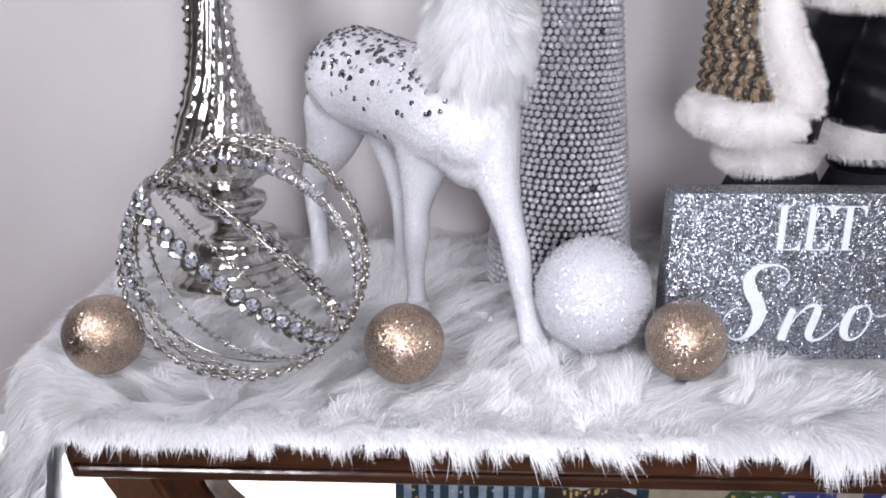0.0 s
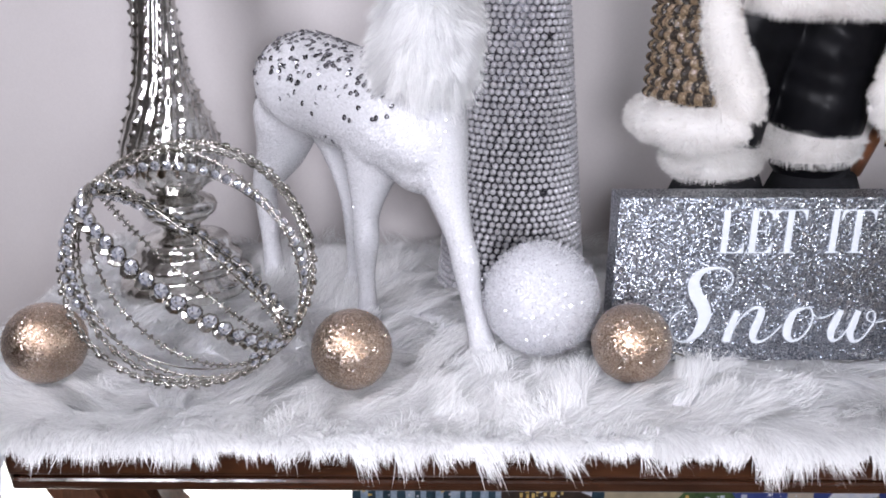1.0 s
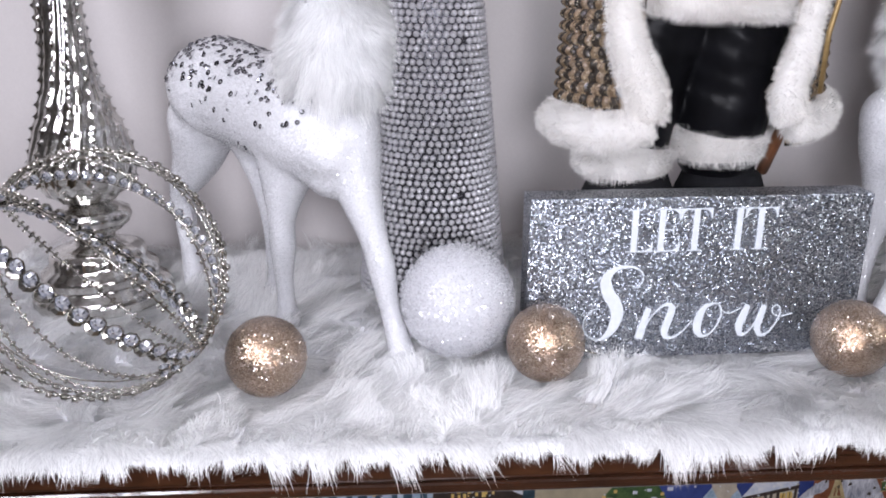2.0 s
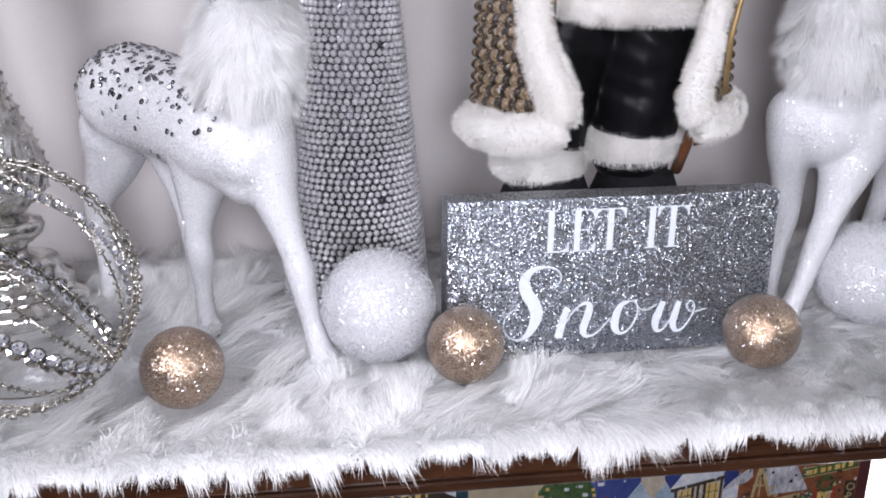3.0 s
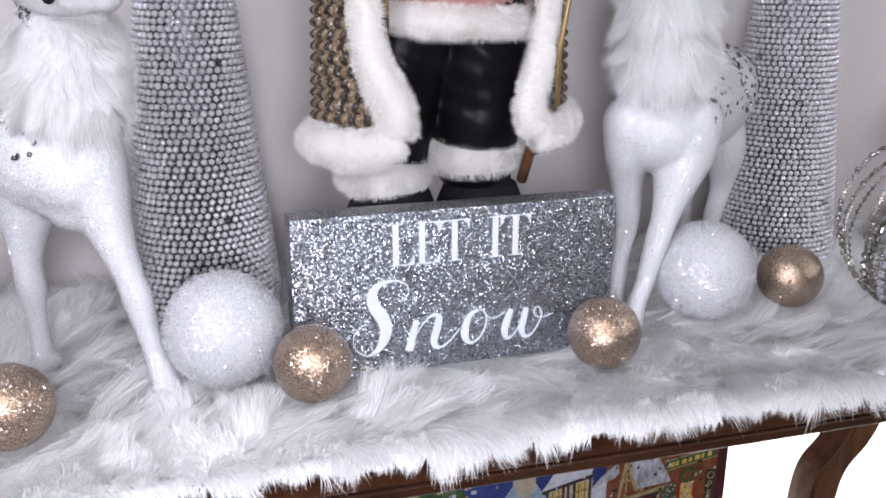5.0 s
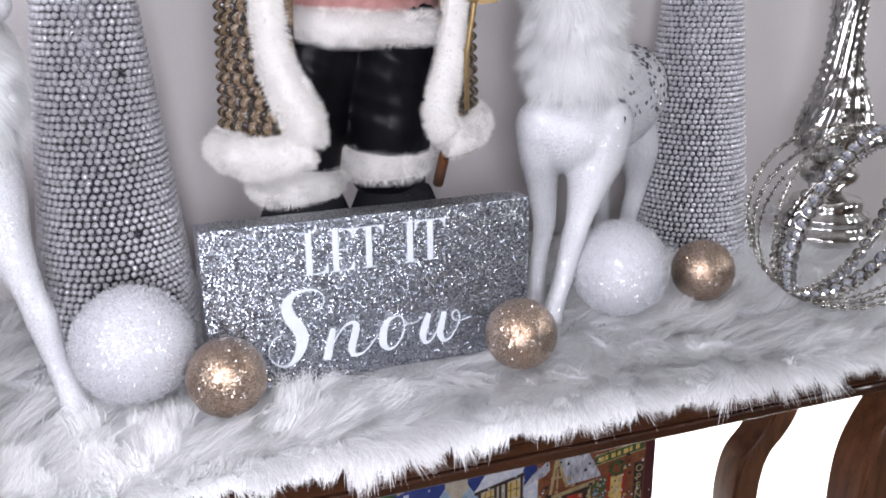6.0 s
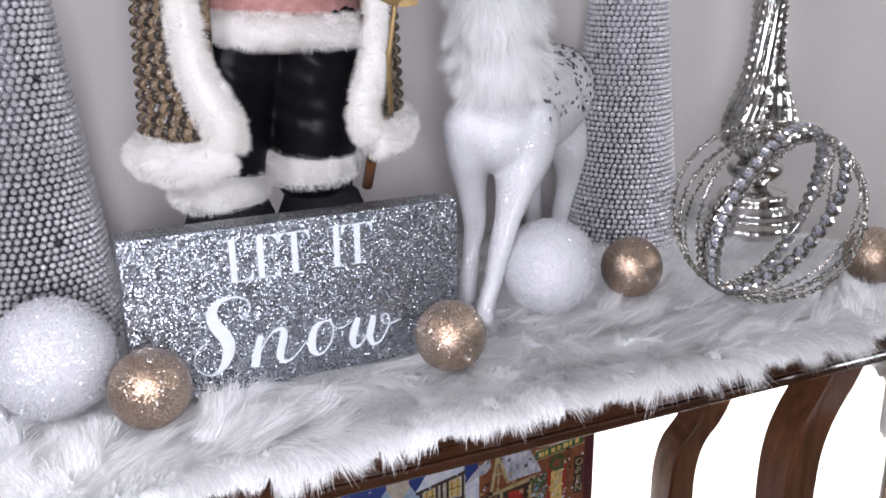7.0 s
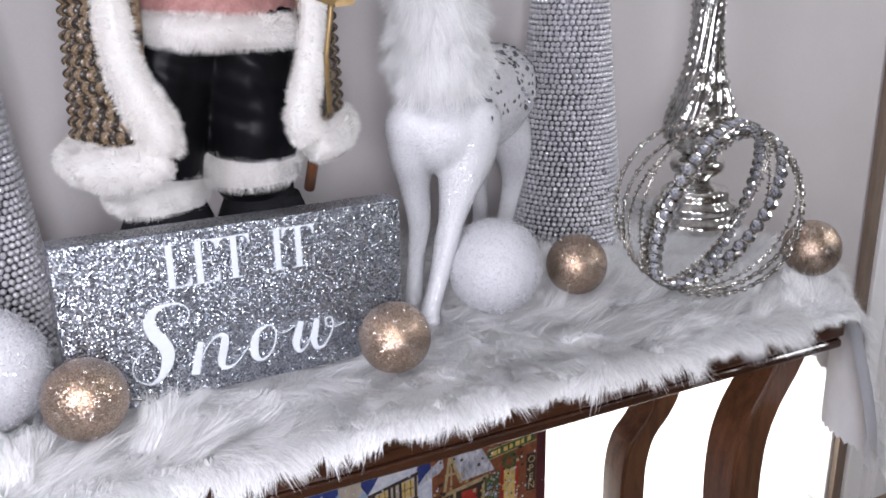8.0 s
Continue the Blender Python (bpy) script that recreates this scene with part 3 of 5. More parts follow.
def bauble(x, y, r, hook=False):
    t = tagged(empty("bauble", x, y, REST - 0.002), "champagne gold glitter bauble lying in the white fur", "bauble", "gold baubles")
    bm = bmesh.new()
    ball(bm, (0, 0, r), r, 5)
    shell = mesh_from(bm, "ball", GOLD)
    specks = flakes_on(shell, 3200, 0.00042, 0.30, np.random.default_rng(int(x * 1000)), GOLD_FLAKE)
    part("ball", joined("ball", [shell, specks]), None, t)
    if hook:
        bm = bmesh.new()
        tube(bm, [(r * 0.93, -0.006, r * 0.86), (r + 0.003, -0.006, r * 0.80), (r + 0.008, -0.005, r * 0.74), (r + 0.010, -0.004, r * 0.70)], 0.0008, 6)
        part("hook", bm, WIRE, t, "thin bent wire hook")
    return t


for x, y, r, hook in ((0.129, 0.745, 0.0335, False), (0.384, 0.737, 0.0332, False), (0.618, 0.752, 0.0335, True), (0.886, 0.747, 0.0335, False), (1.154, 0.837, 0.0348, False), (1.436, 0.751, 0.034, False)):
    bauble(x, y, r, hook)


def snowball(x, y, r, seed):
    rng = np.random.default_rng(seed)
    bm = bmesh.new()
    ball(bm, (0, 0, r), r, 5)
    for v in bm.verts:
        d = (v.co - Vector((0, 0, r))).normalized()
        v.co += d * (0.0009 * noise.noise(d * 38) + 0.0006 * noise.noise(d * 90))
    core = mesh_from(bm, "crust", SNOWBALL)
    p, nrm = scatter(core, 9000, rng)
    way = nrm + 0.5 * rng.normal(size=p.shape)
    way /= np.linalg.norm(way, axis=1, keepdims=True)
    fuzz = strand_mesh("fuzz", *strands(p, way, 0.3 * rng.normal(size=p.shape), nrm, np.full(len(p), 0.0026), np.full(len(p), 0.0005), rng, 2), SNOWBALL)
    t = tagged(empty("snowball_ornament", x, y, REST - 0.001), "white glitter-crusted snowball ornament lying in the fur", "ornament", "white snowballs")
    specks = flakes_on(core, 2800, 0.0006, 0.40, rng, CLEAR_FLAKE)
    part("ball", joined("ball", [core, fuzz, specks]), SNOWBALL, t)
    return t


snowball(0.547, 0.807, 0.0505, 1)
snowball(1.043, 0.834, 0.0512, 2)


# ---- sign ----
def flat_letter(bm, polys, depth=0.0009):
    for poly in polys:
        lo = [bm.verts.new((u / 1000, 0.0, v / 1000)) for u, v in poly]
        hi = [bm.verts.new((u / 1000, -depth, v / 1000)) for u, v in poly]
        bm.faces.new(lo)
        bm.faces.new(hi)
        for i in range(len(lo)):
            j = (i + 1) % len(lo)
            bm.faces.new((lo[i], lo[j], hi[j], hi[i]))
    bmesh.ops.recalc_face_normals(bm, faces=bm.faces)
    return bm


def box4(u0, u1, v0, v1):
    return [(u0, v0), (u1, v0), (u1, v1), (u0, v1)]


def serif_capital(which, u, w, v0=97.0, v1=136.0):
    """A book capital: a broad stem, hairline arms and wedge serifs."""
    hair, stem = 1.1, 5.6
    if which == "L":
        s = u + 3.2
        return [box4(s, s + stem, v0 + hair, v1 - hair), box4(u, s + stem + 3, v1 - hair, v1), box4(u, u + w, v0, v0 + hair),
                [(u + w - 7, v0 + hair), (u + w, v0 + hair), (u + w, v0 + 9.5), (u + w - 1, v0 + 9.5), (u + w - 2.2, v0 + 4)]]
    if which == "E":
        s = u + 3.2
        m = (v0 + v1) / 2 + 0.5
        return [box4(s, s + stem, v0 + hair, v1 - hair), box4(u, u + w - 1, v1 - hair, v1), box4(u, u + w, v0, v0 + hair), box4(s + stem, u + w - 7, m - 0.55, m + 0.55),
                box4(u + w - 7, u + w - 6, m - 4, m + 4),
                [(u + w - 6.5, v0 + hair), (u + w, v0 + hair), (u + w, v0 + 9), (u + w - 1, v0 + 9), (u + w - 2.2, v0 + 4)],
                [(u + w - 7, v1 - hair), (u + w - 3, v1 - 4), (u + w - 2, v1 - 8.5), (u + w - 1, v1 - 8.5), (u + w - 1, v1 - hair)]]
    if which == "T":
        s = u + w / 2 - stem / 2
        return [box4(s, s + stem, v0 + hair, v1 - hair), box4(s - 3.4, s + stem + 3.4, v0, v0 + hair), box4(u, u + w, v1 - hair, v1),
                [(u, v1 - hair), (u, v1 - 9.5), (u + 1, v1 - 9.5), (u + 2.4, v1 - 4), (u + 6, v1 - hair)],
                [(u + w - 6, v1 - hair), (u + w - 2.4, v1 - 4), (u + w - 1, v1 - 9.5), (u + w, v1 - 9.5), (u + w, v1 - hair)]]
    s = u + w / 2 - stem / 2
    return [box4(s, s + stem, v0 + hair, v1 - hair), box4(u, u + w, v0, v0 + hair), box4(u, u + w, v1 - hair, v1)]


def smooth_line(pts, k=8):
    out = []
    for i in range(len(pts) - 1):
        p0, p1, p2, p3 = pts[max(i - 1, 0)], pts[i], pts[i + 1], pts[min(i + 2, len(pts) - 1)]
        for j in range(k):
            f = j / k
            out.append([0.5 * (2 * b1 + (c - a) * f + (2 * a - 5 * b1 + 4 * c - d) * f * f + (3 * b1 - a - 3 * c + d) * f ** 3) for a, b1, c, d in zip(p0, p1, p2, p3)])
    out.append(list(pts[-1]))
    return out


def pen_stroke(bm, pts, depth):
    """A brush stroke on the sign: (u, v, width) in millimetres."""
    line = smooth_line(pts)
    left, right = [], []
    for i, (u, v, w) in enumerate(line):
        a, c = line[max(i - 1, 0)], line[min(i + 1, len(line) - 1)]
        du, dv = c[0] - a[0], c[1] - a[1]
        l = math.hypot(du, dv) or 1
        ox, oy = -dv / l * w / 2, du / l * w / 2
        left.append((u + ox, v + oy))
        right.append((u - ox, v - oy))
    rows = [[bm.verts.new((p[0] / 1000, y, p[1] / 1000)) for p in side] for side, y in ((left, -depth), (right, -depth), (right, 0.0), (left, 0.0))]
    for i in range(len(line) - 1):
        for a, c in ((0, 1), (1, 2), (2, 3), (3, 0)):
            bm.faces.new((rows[a][i], rows[a][i + 1], rows[c][i + 1], rows[c][i]))
    bm.faces.new([r[0] for r in rows])
    bm.faces.new([r[-1] for r in rows][::-1])
    bmesh.ops.recalc_face_normals(bm, faces=bm.faces)
    return bm


def let_it_snow_sign():
    t = tagged(empty("box_sign", 0.607, 0.790, 0.794), "silver glitter box sign lettered LET IT Snow in white", "sign")
    t.rotation_euler = (0, 0, math.atan(0.032))
    part("block", slab(bmesh.new(), 0.0, 0.311, 0.0, 0.031, 0.0, 0.1525, 0.0015), SIGN_FACE, t)
    up = Matrix.Translation((0, -0.0002, 0.006))
    for which, u, w in (("L", 87.2, 23.2), ("E", 111.6, 23.2), ("T", 134.0, 28.8), ("I", 181.8, 12.0), ("T", 192.6, 30.2)):
        bm = flat_letter(bmesh.new(), serif_capital(which, u, w))
        bm.transform(up)
        part("letter", bm, LETTER, t, "white printed letter " + which, False)
    script = {
        "S": [[(95, 65, 0.8), (99.5, 63.5, 0.9), (104, 69, 1.0), (104, 76, 1.2), (98, 82, 1.6), (88, 83.5, 2.6), (77, 80.5, 5.5), (70.5, 71, 9.5), (73.5, 59, 11.5), (80, 49, 12), (83, 38, 11.5), (80, 26, 9), (74, 17.5, 5), (66, 13.6, 2.2), (57.5, 17.5, 1.2), (52.5, 26, 1.0), (54, 36, 1.0), (60, 42.5, 0.9), (65, 44, 0.8)]],
        "n": [[(104.5, 13.5, 7.5), (108, 28, 7), (112, 43.5, 5)], [(107.5, 20, 1.0), (114, 33, 1.0), (122, 43, 1.6), (130, 46.5, 3.5), (133.5, 42, 6.5), (131, 31, 7.2), (128.5, 21, 7), (130.5, 14.5, 4.5), (137.5, 14, 1.8), (146, 20, 1.0), (154, 30, 1.0)]],
        "o": [[(172, 46, 2.0), (164, 42, 5), (159.5, 31, 7.5), (159.5, 20, 7), (164.5, 14.2, 3.2), (172, 16.5, 1.6), (178.5, 26, 1.6), (180.5, 37, 1.6), (177.5, 45, 1.5), (172, 46.2, 1.5)], [(179, 41, 1.0), (186, 36, 0.9), (193, 37.5, 0.9), (199, 41, 1.0)]],
        "w": [[(205.5, 43.5, 5), (202, 34, 7), (199, 23, 7), (201.5, 14.5, 4), (208, 16.5, 1.4), (214, 26, 1.2), (220, 41, 1.2)], [(221, 43, 5), (218.5, 32, 6.5), (216.5, 22, 6.5), (220, 13.8, 4), (227.5, 15.5, 1.6), (234.5, 26, 1.3), (237, 36, 1.2), (234, 42.5, 1.1), (229.5, 40, 1.0), (230.5, 34, 1.0), (238, 31.5, 0.9), (249, 34, 0.8)]],
    }
    for which, lines in script.items():
        bm = bmesh.new()
        for k, line in enumerate(lines):
            pen_stroke(bm, line, 0.0009 + 0.00015 * k)
        bm.transform(up)
        part("letter", bm, LETTER, t, "white brush script letter " + which, False)
    return t


let_it_snow_sign()


# ---- mercury glass candlesticks ----
def candlestick(x, y, turn):
    t = tagged(empty("candlestick", x, y, REST - 0.004), "tall silver mercury glass candlestick with twisted ribs", "candlestick", "silver candlesticks")
    foot = [(0.0, 0.068), (0.004, 0.0705), (0.012, 0.0705), (0.017, 0.067), (0.021, 0.060), (0.026, 0.0575), (0.030, 0.060), (0.036, 0.058), (0.041, 0.050), (0.045, 0.048), (0.050, 0.049), (0.056, 0.046), (0.060, 0.034), (0.063, 0.024), (0.068, 0.0195)]
    part("foot", lathe(bmesh.new(), foot, 96, shape=lambda a, z, r: r * (1 + 0.010 * math.cos(24 * a))), SILVER, t)
    knob = [(0.0675, 0.019), (0.072, 0.021), (0.076, 0.028), (0.083, 0.0365), (0.090, 0.0395), (0.097, 0.0375), (0.101, 0.030), (0.104, 0.024), (0.108, 0.022)]
    part("knob", lathe(bmesh.new(), knob, 48), SILVER, t)

    def twist(a, z, r):
        ribs = math.cos(20 * (a + turn * (z - 0.108) * 5.0))
        dots = max(0.0, math.cos(10 * (a + turn * (z - 0.108) * 5.0))) ** 4 * max(0.0, math.sin(z * 2 * math.pi / 0.0115)) ** 2
        return r * (1 + 0.018 * ribs) + 0.0032 * dots
    body = []
    keys = [(0.1075, 0.024), (0.113, 0.032), (0.122, 0.043), (0.132, 0.0495), (0.145, 0.0515), (0.16, 0.0495), (0.18, 0.0430), (0.205, 0.0345), (0.23, 0.0275), (0.26, 0.0235), (0.30, 0.0215), (0.34, 0.0225), (0.38, 0.028), (0.41, 0.034), (0.43, 0.036)]
    for (z0, r0, *_), (z1, r1, *_) in zip(keys, keys[1:]):
        k = max(2, int((z1 - z0) / 0.0022))
        for i in range(k):
            f = i / k
            body.append((z0 + (z1 - z0) * f, r0 + (r1 - r0) * (f * f * (3 - 2 * f) if z0 > 0.17 else f)))
    body.append(keys[-1])
    part("body", lathe(bmesh.new(), body, 280, shape=twist), SILVER, t, "twisted ribbed body with raised dots")
    return t


candlestick(0.183, 0.970, -1).rotation_euler = (0, radians(-2.2), 0)
candlestick(1.475, 0.995, -1)


# ---- beaded wire globes ----
def gem_mesh(r):
    bm = bmesh.new()
    n = 8
    table = [bm.verts.new((0.42 * r * math.cos(2 * math.pi * i / n), 0.42 * r * math.sin(2 * math.pi * i / n), 0.50 * r)) for i in range(n)]
    star = [bm.verts.new((0.68 * r * math.cos(2 * math.pi * (i + 0.5) / n), 0.68 * r * math.sin(2 * math.pi * (i + 0.5) / n), 0.36 * r)) for i in range(n)]
    belt = [bm.verts.new((0.90 * r * math.cos(2 * math.pi * i / n), 0.90 * r * math.sin(2 * math.pi * i / n), 0.10 * r)) for i in range(n)]
    low = bm.verts.new((0, 0, -0.45 * r))
    mid = bm.verts.new((0, 0, 0.42 * r))
    for i in range(n):
        j = (i + 1) % n
        bm.faces.new((table[i], table[j], mid))
        bm.faces.new((table[i], star[i], table[j]))
        bm.faces.new((table[j], star[i], belt[j]))
        bm.faces.new((star[i], belt[i], belt[j]))
        bm.faces.new((table[i], belt[i], star[i])) if i % 2 else None
        bm.faces.new((belt[i], low, belt[j]))
    bmesh.ops.split_edges(bm, edges=bm.edges[:])
    for f in bm.faces:
        f.material_index = 0
    # silver setting
    ring = []
    for rr, z in ((0.88, 0.12), (1.0, 0.16), (1.04, -0.1), (0.7, -0.45)):
        ring.append([bm.verts.new((rr * r * math.cos(2 * math.pi * i / n), rr * r * math.sin(2 * math.pi * i / n), z * r)) for i in range(n)])
    for a, c in zip(ring, ring[1:]):
        for i in range(n):
            bm.faces.new((a[i], c[i], c[(i + 1) % n], a[(i + 1) % n])).material_index = 1
    bmesh.ops.recalc_face_normals(bm, faces=bm.faces)
    return mesh_from(bm, "gem", [GEM, WIRE], False)


GEM_BIG, GEM_SMALL = gem_mesh(0.0064), gem_mesh(0.0047)


def globe(x, y, r, axis, spins, seed):
    rng = random.Random(seed)
    t = tagged(empty("wire_globe", x, y, REST + 0.005), "open silver wire globe strung with clear gems and beads", "ornament", "wire globes")
    k = Vector(axis).normalized()
    u, v = frame_of(k)
    c = Vector((0, 0, r))

    def at(spin, a, rad):
        side = math.cos(spin) * u + math.sin(spin) * v
        return c + rad * (math.cos(a) * k + math.sin(a) * side)

    for kind, deg in spins:
        spin = radians(deg)
        bm = bmesh.new()
        if kind == "twist":  # two wires twined round one another, with bugle beads
            for ph in (0, math.pi):
                pts = []
                for i in range(300):
                    a = 2 * math.pi * i / 300
                    nrm = (at(spin, a, 1) - c)
                    side = k.cross(math.cos(spin) * u + math.sin(spin) * v)
                    pts.append(at(spin, a, r - 0.0015) + 0.0016 * (math.cos(34 * a + ph) * nrm + math.sin(34 * a + ph) * side))
                tube(bm, pts, 0.0009, 5, closed=True)
            for i in range(64):
                a = 2 * math.pi * (i + 0.3 * rng.random()) / 64
                p0, p1 = at(spin, a, r - 0.0002), at(spin, a + 0.045, r - 0.0002)
                tube(bm, [p0, p1], 0.0017 if i % 2 else 0.0026, 6)
            part("hoop", bm, WIRE, t, "twined silver wire hoop with bugle beads")
        elif kind == "bead":  # a thin wire with small beads in threes
            tube(bm, [at(spin, 2 * math.pi * i / 120, r - 0.002) for i in range(120)], 0.0009, 5, closed=True)
            for i in range(78):
                a = 2 * math.pi * (i + 0.4 * rng.random()) / 78
                for s in (-1, 1):
                    side = k.cross(math.cos(spin) * u + math.sin(spin) * v)
                    ball(bm, at(spin, a, r - 0.002) + s * 0.0020 * side, 0.0018, 1)
            part("hoop", bm, WIRE, t, "thin silver wire hoop with tiny beads")
        else:
            tube(bm, [at(spin, 2 * math.pi * i / 120, r - 0.004) for i in range(120)], 0.0007, 5, closed=True)
            hoop = part("hoop", bm, WIRE, t, "silver wire hoop set with round clear gems")
            big = kind == "gem"
            half = (r - 0.003) * math.pi
            n = int(2 * half / (0.0128 if big else 0.0104))
            side = k.cross(math.cos(spin) * u + math.sin(spin) * v)
            for i in range(n):
                a = 2 * math.pi * (i + 0.5) / n
                out = (at(spin, a, 1) - c).normalized()
                if not big and at(spin, a, r).z - c.z < -0.25 * r - (at(spin, a, r) - c).dot(k) * 0.45:
                    continue  # this strand runs over the upper half only
                for face in (1, -1):
                    g = part("gem", GEM_BIG if big else GEM_SMALL, None, hoop)
                    z = (side * 0.25 + out).normalized() if face == 1 else (side - out * 0.8).normalized()
                    z = (z + 0.12 * Vector((rng.uniform(-1, 1), rng.uniform(-1, 1), rng.uniform(-1, 1)))).normalized()
                    g.matrix_local = Matrix.Translation(at(spin, a, r - 0.003) + z * 0.0015 + side * (0.0008 if face == 1 else 0.0045)) @ z.to_track_quat("Z", "Y").to_matrix().to_4x4()
    # where the hoops meet they are bound with wire
    for s in (1, -1):
        bm = bmesh.new()
        pole = c + s * k * (r - 0.001)
        for w in range(5):
            d = 0.004 + 0.0012 * w
            tube(bm, [pole + d * (math.cos(a) * u + math.sin(a) * v) + k * rng.uniform(-0.003, 0.003) for a in [2 * math.pi * i / 18 for i in range(18)]], 0.0008, 5, closed=True)
        part("binding", bm, WIRE, t, "coiled silver binding wire")
    return t


globe(0.257, 0.742, 0.0985, (0.78, -0.17, -0.60), (("twist", 48), ("twist", 74), ("gem", 343), ("small", 201), ("bead", 319), ("bead", 262), ("bead", 100)), 3)
globe(1.270, 0.758, 0.1000, (0.57, -0.02, 0.75), (("twist", 46), ("twist", 20), ("gem", 347), ("gem", 296), ("bead", 336), ("bead", 10), ("bead", 277)), 4)


# ---- pearl cones ----
def pearl_cone(x, y, base, row, seed, stones, uneven):
    rng = random.Random(seed)
    t = tagged(empty("pearl_cone", x, y, REST - 0.006), "tall silver cone tree covered in small pearl beads", "cone tree", "pearl cones")
    slope, height = 0.098, 0.74
    part("core", lathe(bmesh.new(), [(0.0, base), (height * 0.5, base - slope * height * 0.5), (height, base - slope * height)], 48), CONE_CORE, t)
    pr = row * 0.47
    bm = bmesh.new()
    ball(bm, (0, 0, 0), pr, 2)
    one = mesh_from(bm, "pearl", PEARL)
    bm = bmesh.new()
    ball(bm, (0, 0, 0), pr, 1)
    stone = mesh_from(bm, "rhinestone", RHINESTONE, False)
    co = np.zeros(len(one.vertices) * 3, np.float32)
    one.vertices.foreach_get("co", co)
    co = co.reshape(-1, 3)
    tri = np.array([list(p.vertices) for p in one.polygons])
    co_far = np.zeros(len(stone.vertices) * 3, np.float32)
    stone.vertices.foreach_get("co", co_far)
    co_far = co_far.reshape(-1, 3)
    tri_far = np.array([list(p.vertices) for p in stone.polygons])
    verts, faces, count = [], [], 0
    toward = math.atan2(0.08 - y, 0.53 - x)
    z, j, singles = pr, 0, 0
    while z < height:
        rad = base - slope * z + pr * 0.35
        n = max(6, int(2 * math.pi * rad / (row * 1.06)))
        for i in range(n):
            if rng.random() < 0.003 * uneven:
                continue
            a = 2 * math.pi * (i + 0.5 * (j % 2) + 0.16 * uneven * rng.uniform(-1, 1)) / n
            p = Vector((rad * math.cos(a), rad * math.sin(a), z + row * 0.10 * uneven * rng.uniform(-1, 1)))
            off = abs((a - toward + math.pi) % (2 * math.pi) - math.pi)
            if stones and rng.random() < 0.03 and off < 1.5:
                g = part("rhinestone", stone, None, t)
                g.location = p
            elif 0.09 < z < 0.17 and off < 1.15 and singles < 290:
                singles += 1
                part("pearl", one, None, t).location = p
            else:
                near = z < 0.40 and off < 2.0
                verts.append((co if near else co_far) * rng.uniform(0.96, 1.08) + np.array(p))
                faces.append((tri if near else tri_far) + count)
                count += len(co if near else co_far)
        z += row * 0.93
        j += 1
    me = bpy.data.meshes.new("beading")
    me.from_pydata(np.concatenate(verts).tolist(), [], np.concatenate(faces).tolist())
    me.polygons.foreach_set("use_smooth", [True] * len(me.polygons))
    me.materials.append(PEARL)
    part("beading", me, None, t)["kind"] = "stuff"
    return t


pearl_cone(0.536, 1.005, 0.0785, 0.0072, 7, False, 0.5)
pearl_cone(1.283, 1.050, 0.0795, 0.0072, 8, True, 0.5)


# ---- deer figures ----
def blob_mesh(name, limbs, voxel, mat):
    """Tapered limbs melted into one smooth skin."""
    bm = bmesh.new()
    for line in limbs:
        pts = smooth_line([tuple(p) for p in line], 5)
        tube(bm, [p[:3] for p in pts], [p[3] for p in pts], 20)
        for p in (pts[0], pts[-1]):
            ball(bm, p[:3], p[3] * 0.995, 3)
    bmesh.ops.recalc_face_normals(bm, faces=bm.faces)
    ob = bpy.data.objects.new(name, mesh_from(bm, name, mat))
    scene.collection.objects.link(ob)
    rem = ob.modifiers.new("melt", "REMESH")
    rem.mode, rem.voxel_size = "VOXEL", voxel
    sm = ob.modifiers.new("soften", "SMOOTH")
    sm.factor, sm.iterations = 0.5, 7
    me = bpy.data.meshes.new_from_object(ob.evaluated_get(bpy.context.evaluated_depsgraph_get()))
    bpy.data.objects.remove(ob)
    if not me.materials:
        me.materials.append(mat)
    me.polygons.foreach_set("use_smooth", [True] * len(me.polygons))
    return me


def disc_mesh(p, n, r, rng, mat):
    bm = bmesh.new()
    for c, d in zip(p, n):
        d = Vector(d) + 0.25 * Vector(rng.normal(size=3))
        u, v = frame_of(d)
        c = Vector(c) + d.normalized() * 0.0009
        rr = r * rng.uniform(0.85, 1.15)
        rim = [bm.verts.new(c + rr * (math.cos(math.pi * i / 4) * u + math.sin(math.pi * i / 4) * v)) for i in range(8)]
        mid = [bm.verts.new(c + 0.3 * rr * (math.cos(math.pi * i / 4) * u + math.sin(math.pi * i / 4) * v) - d.normalized() * 0.0004) for i in range(8)]
        for i in range(8):
            bm.faces.new((rim[i], rim[(i + 1) % 8], mid[(i + 1) % 8], mid[i]))
    return mesh_from(bm, "discs", mat, False)


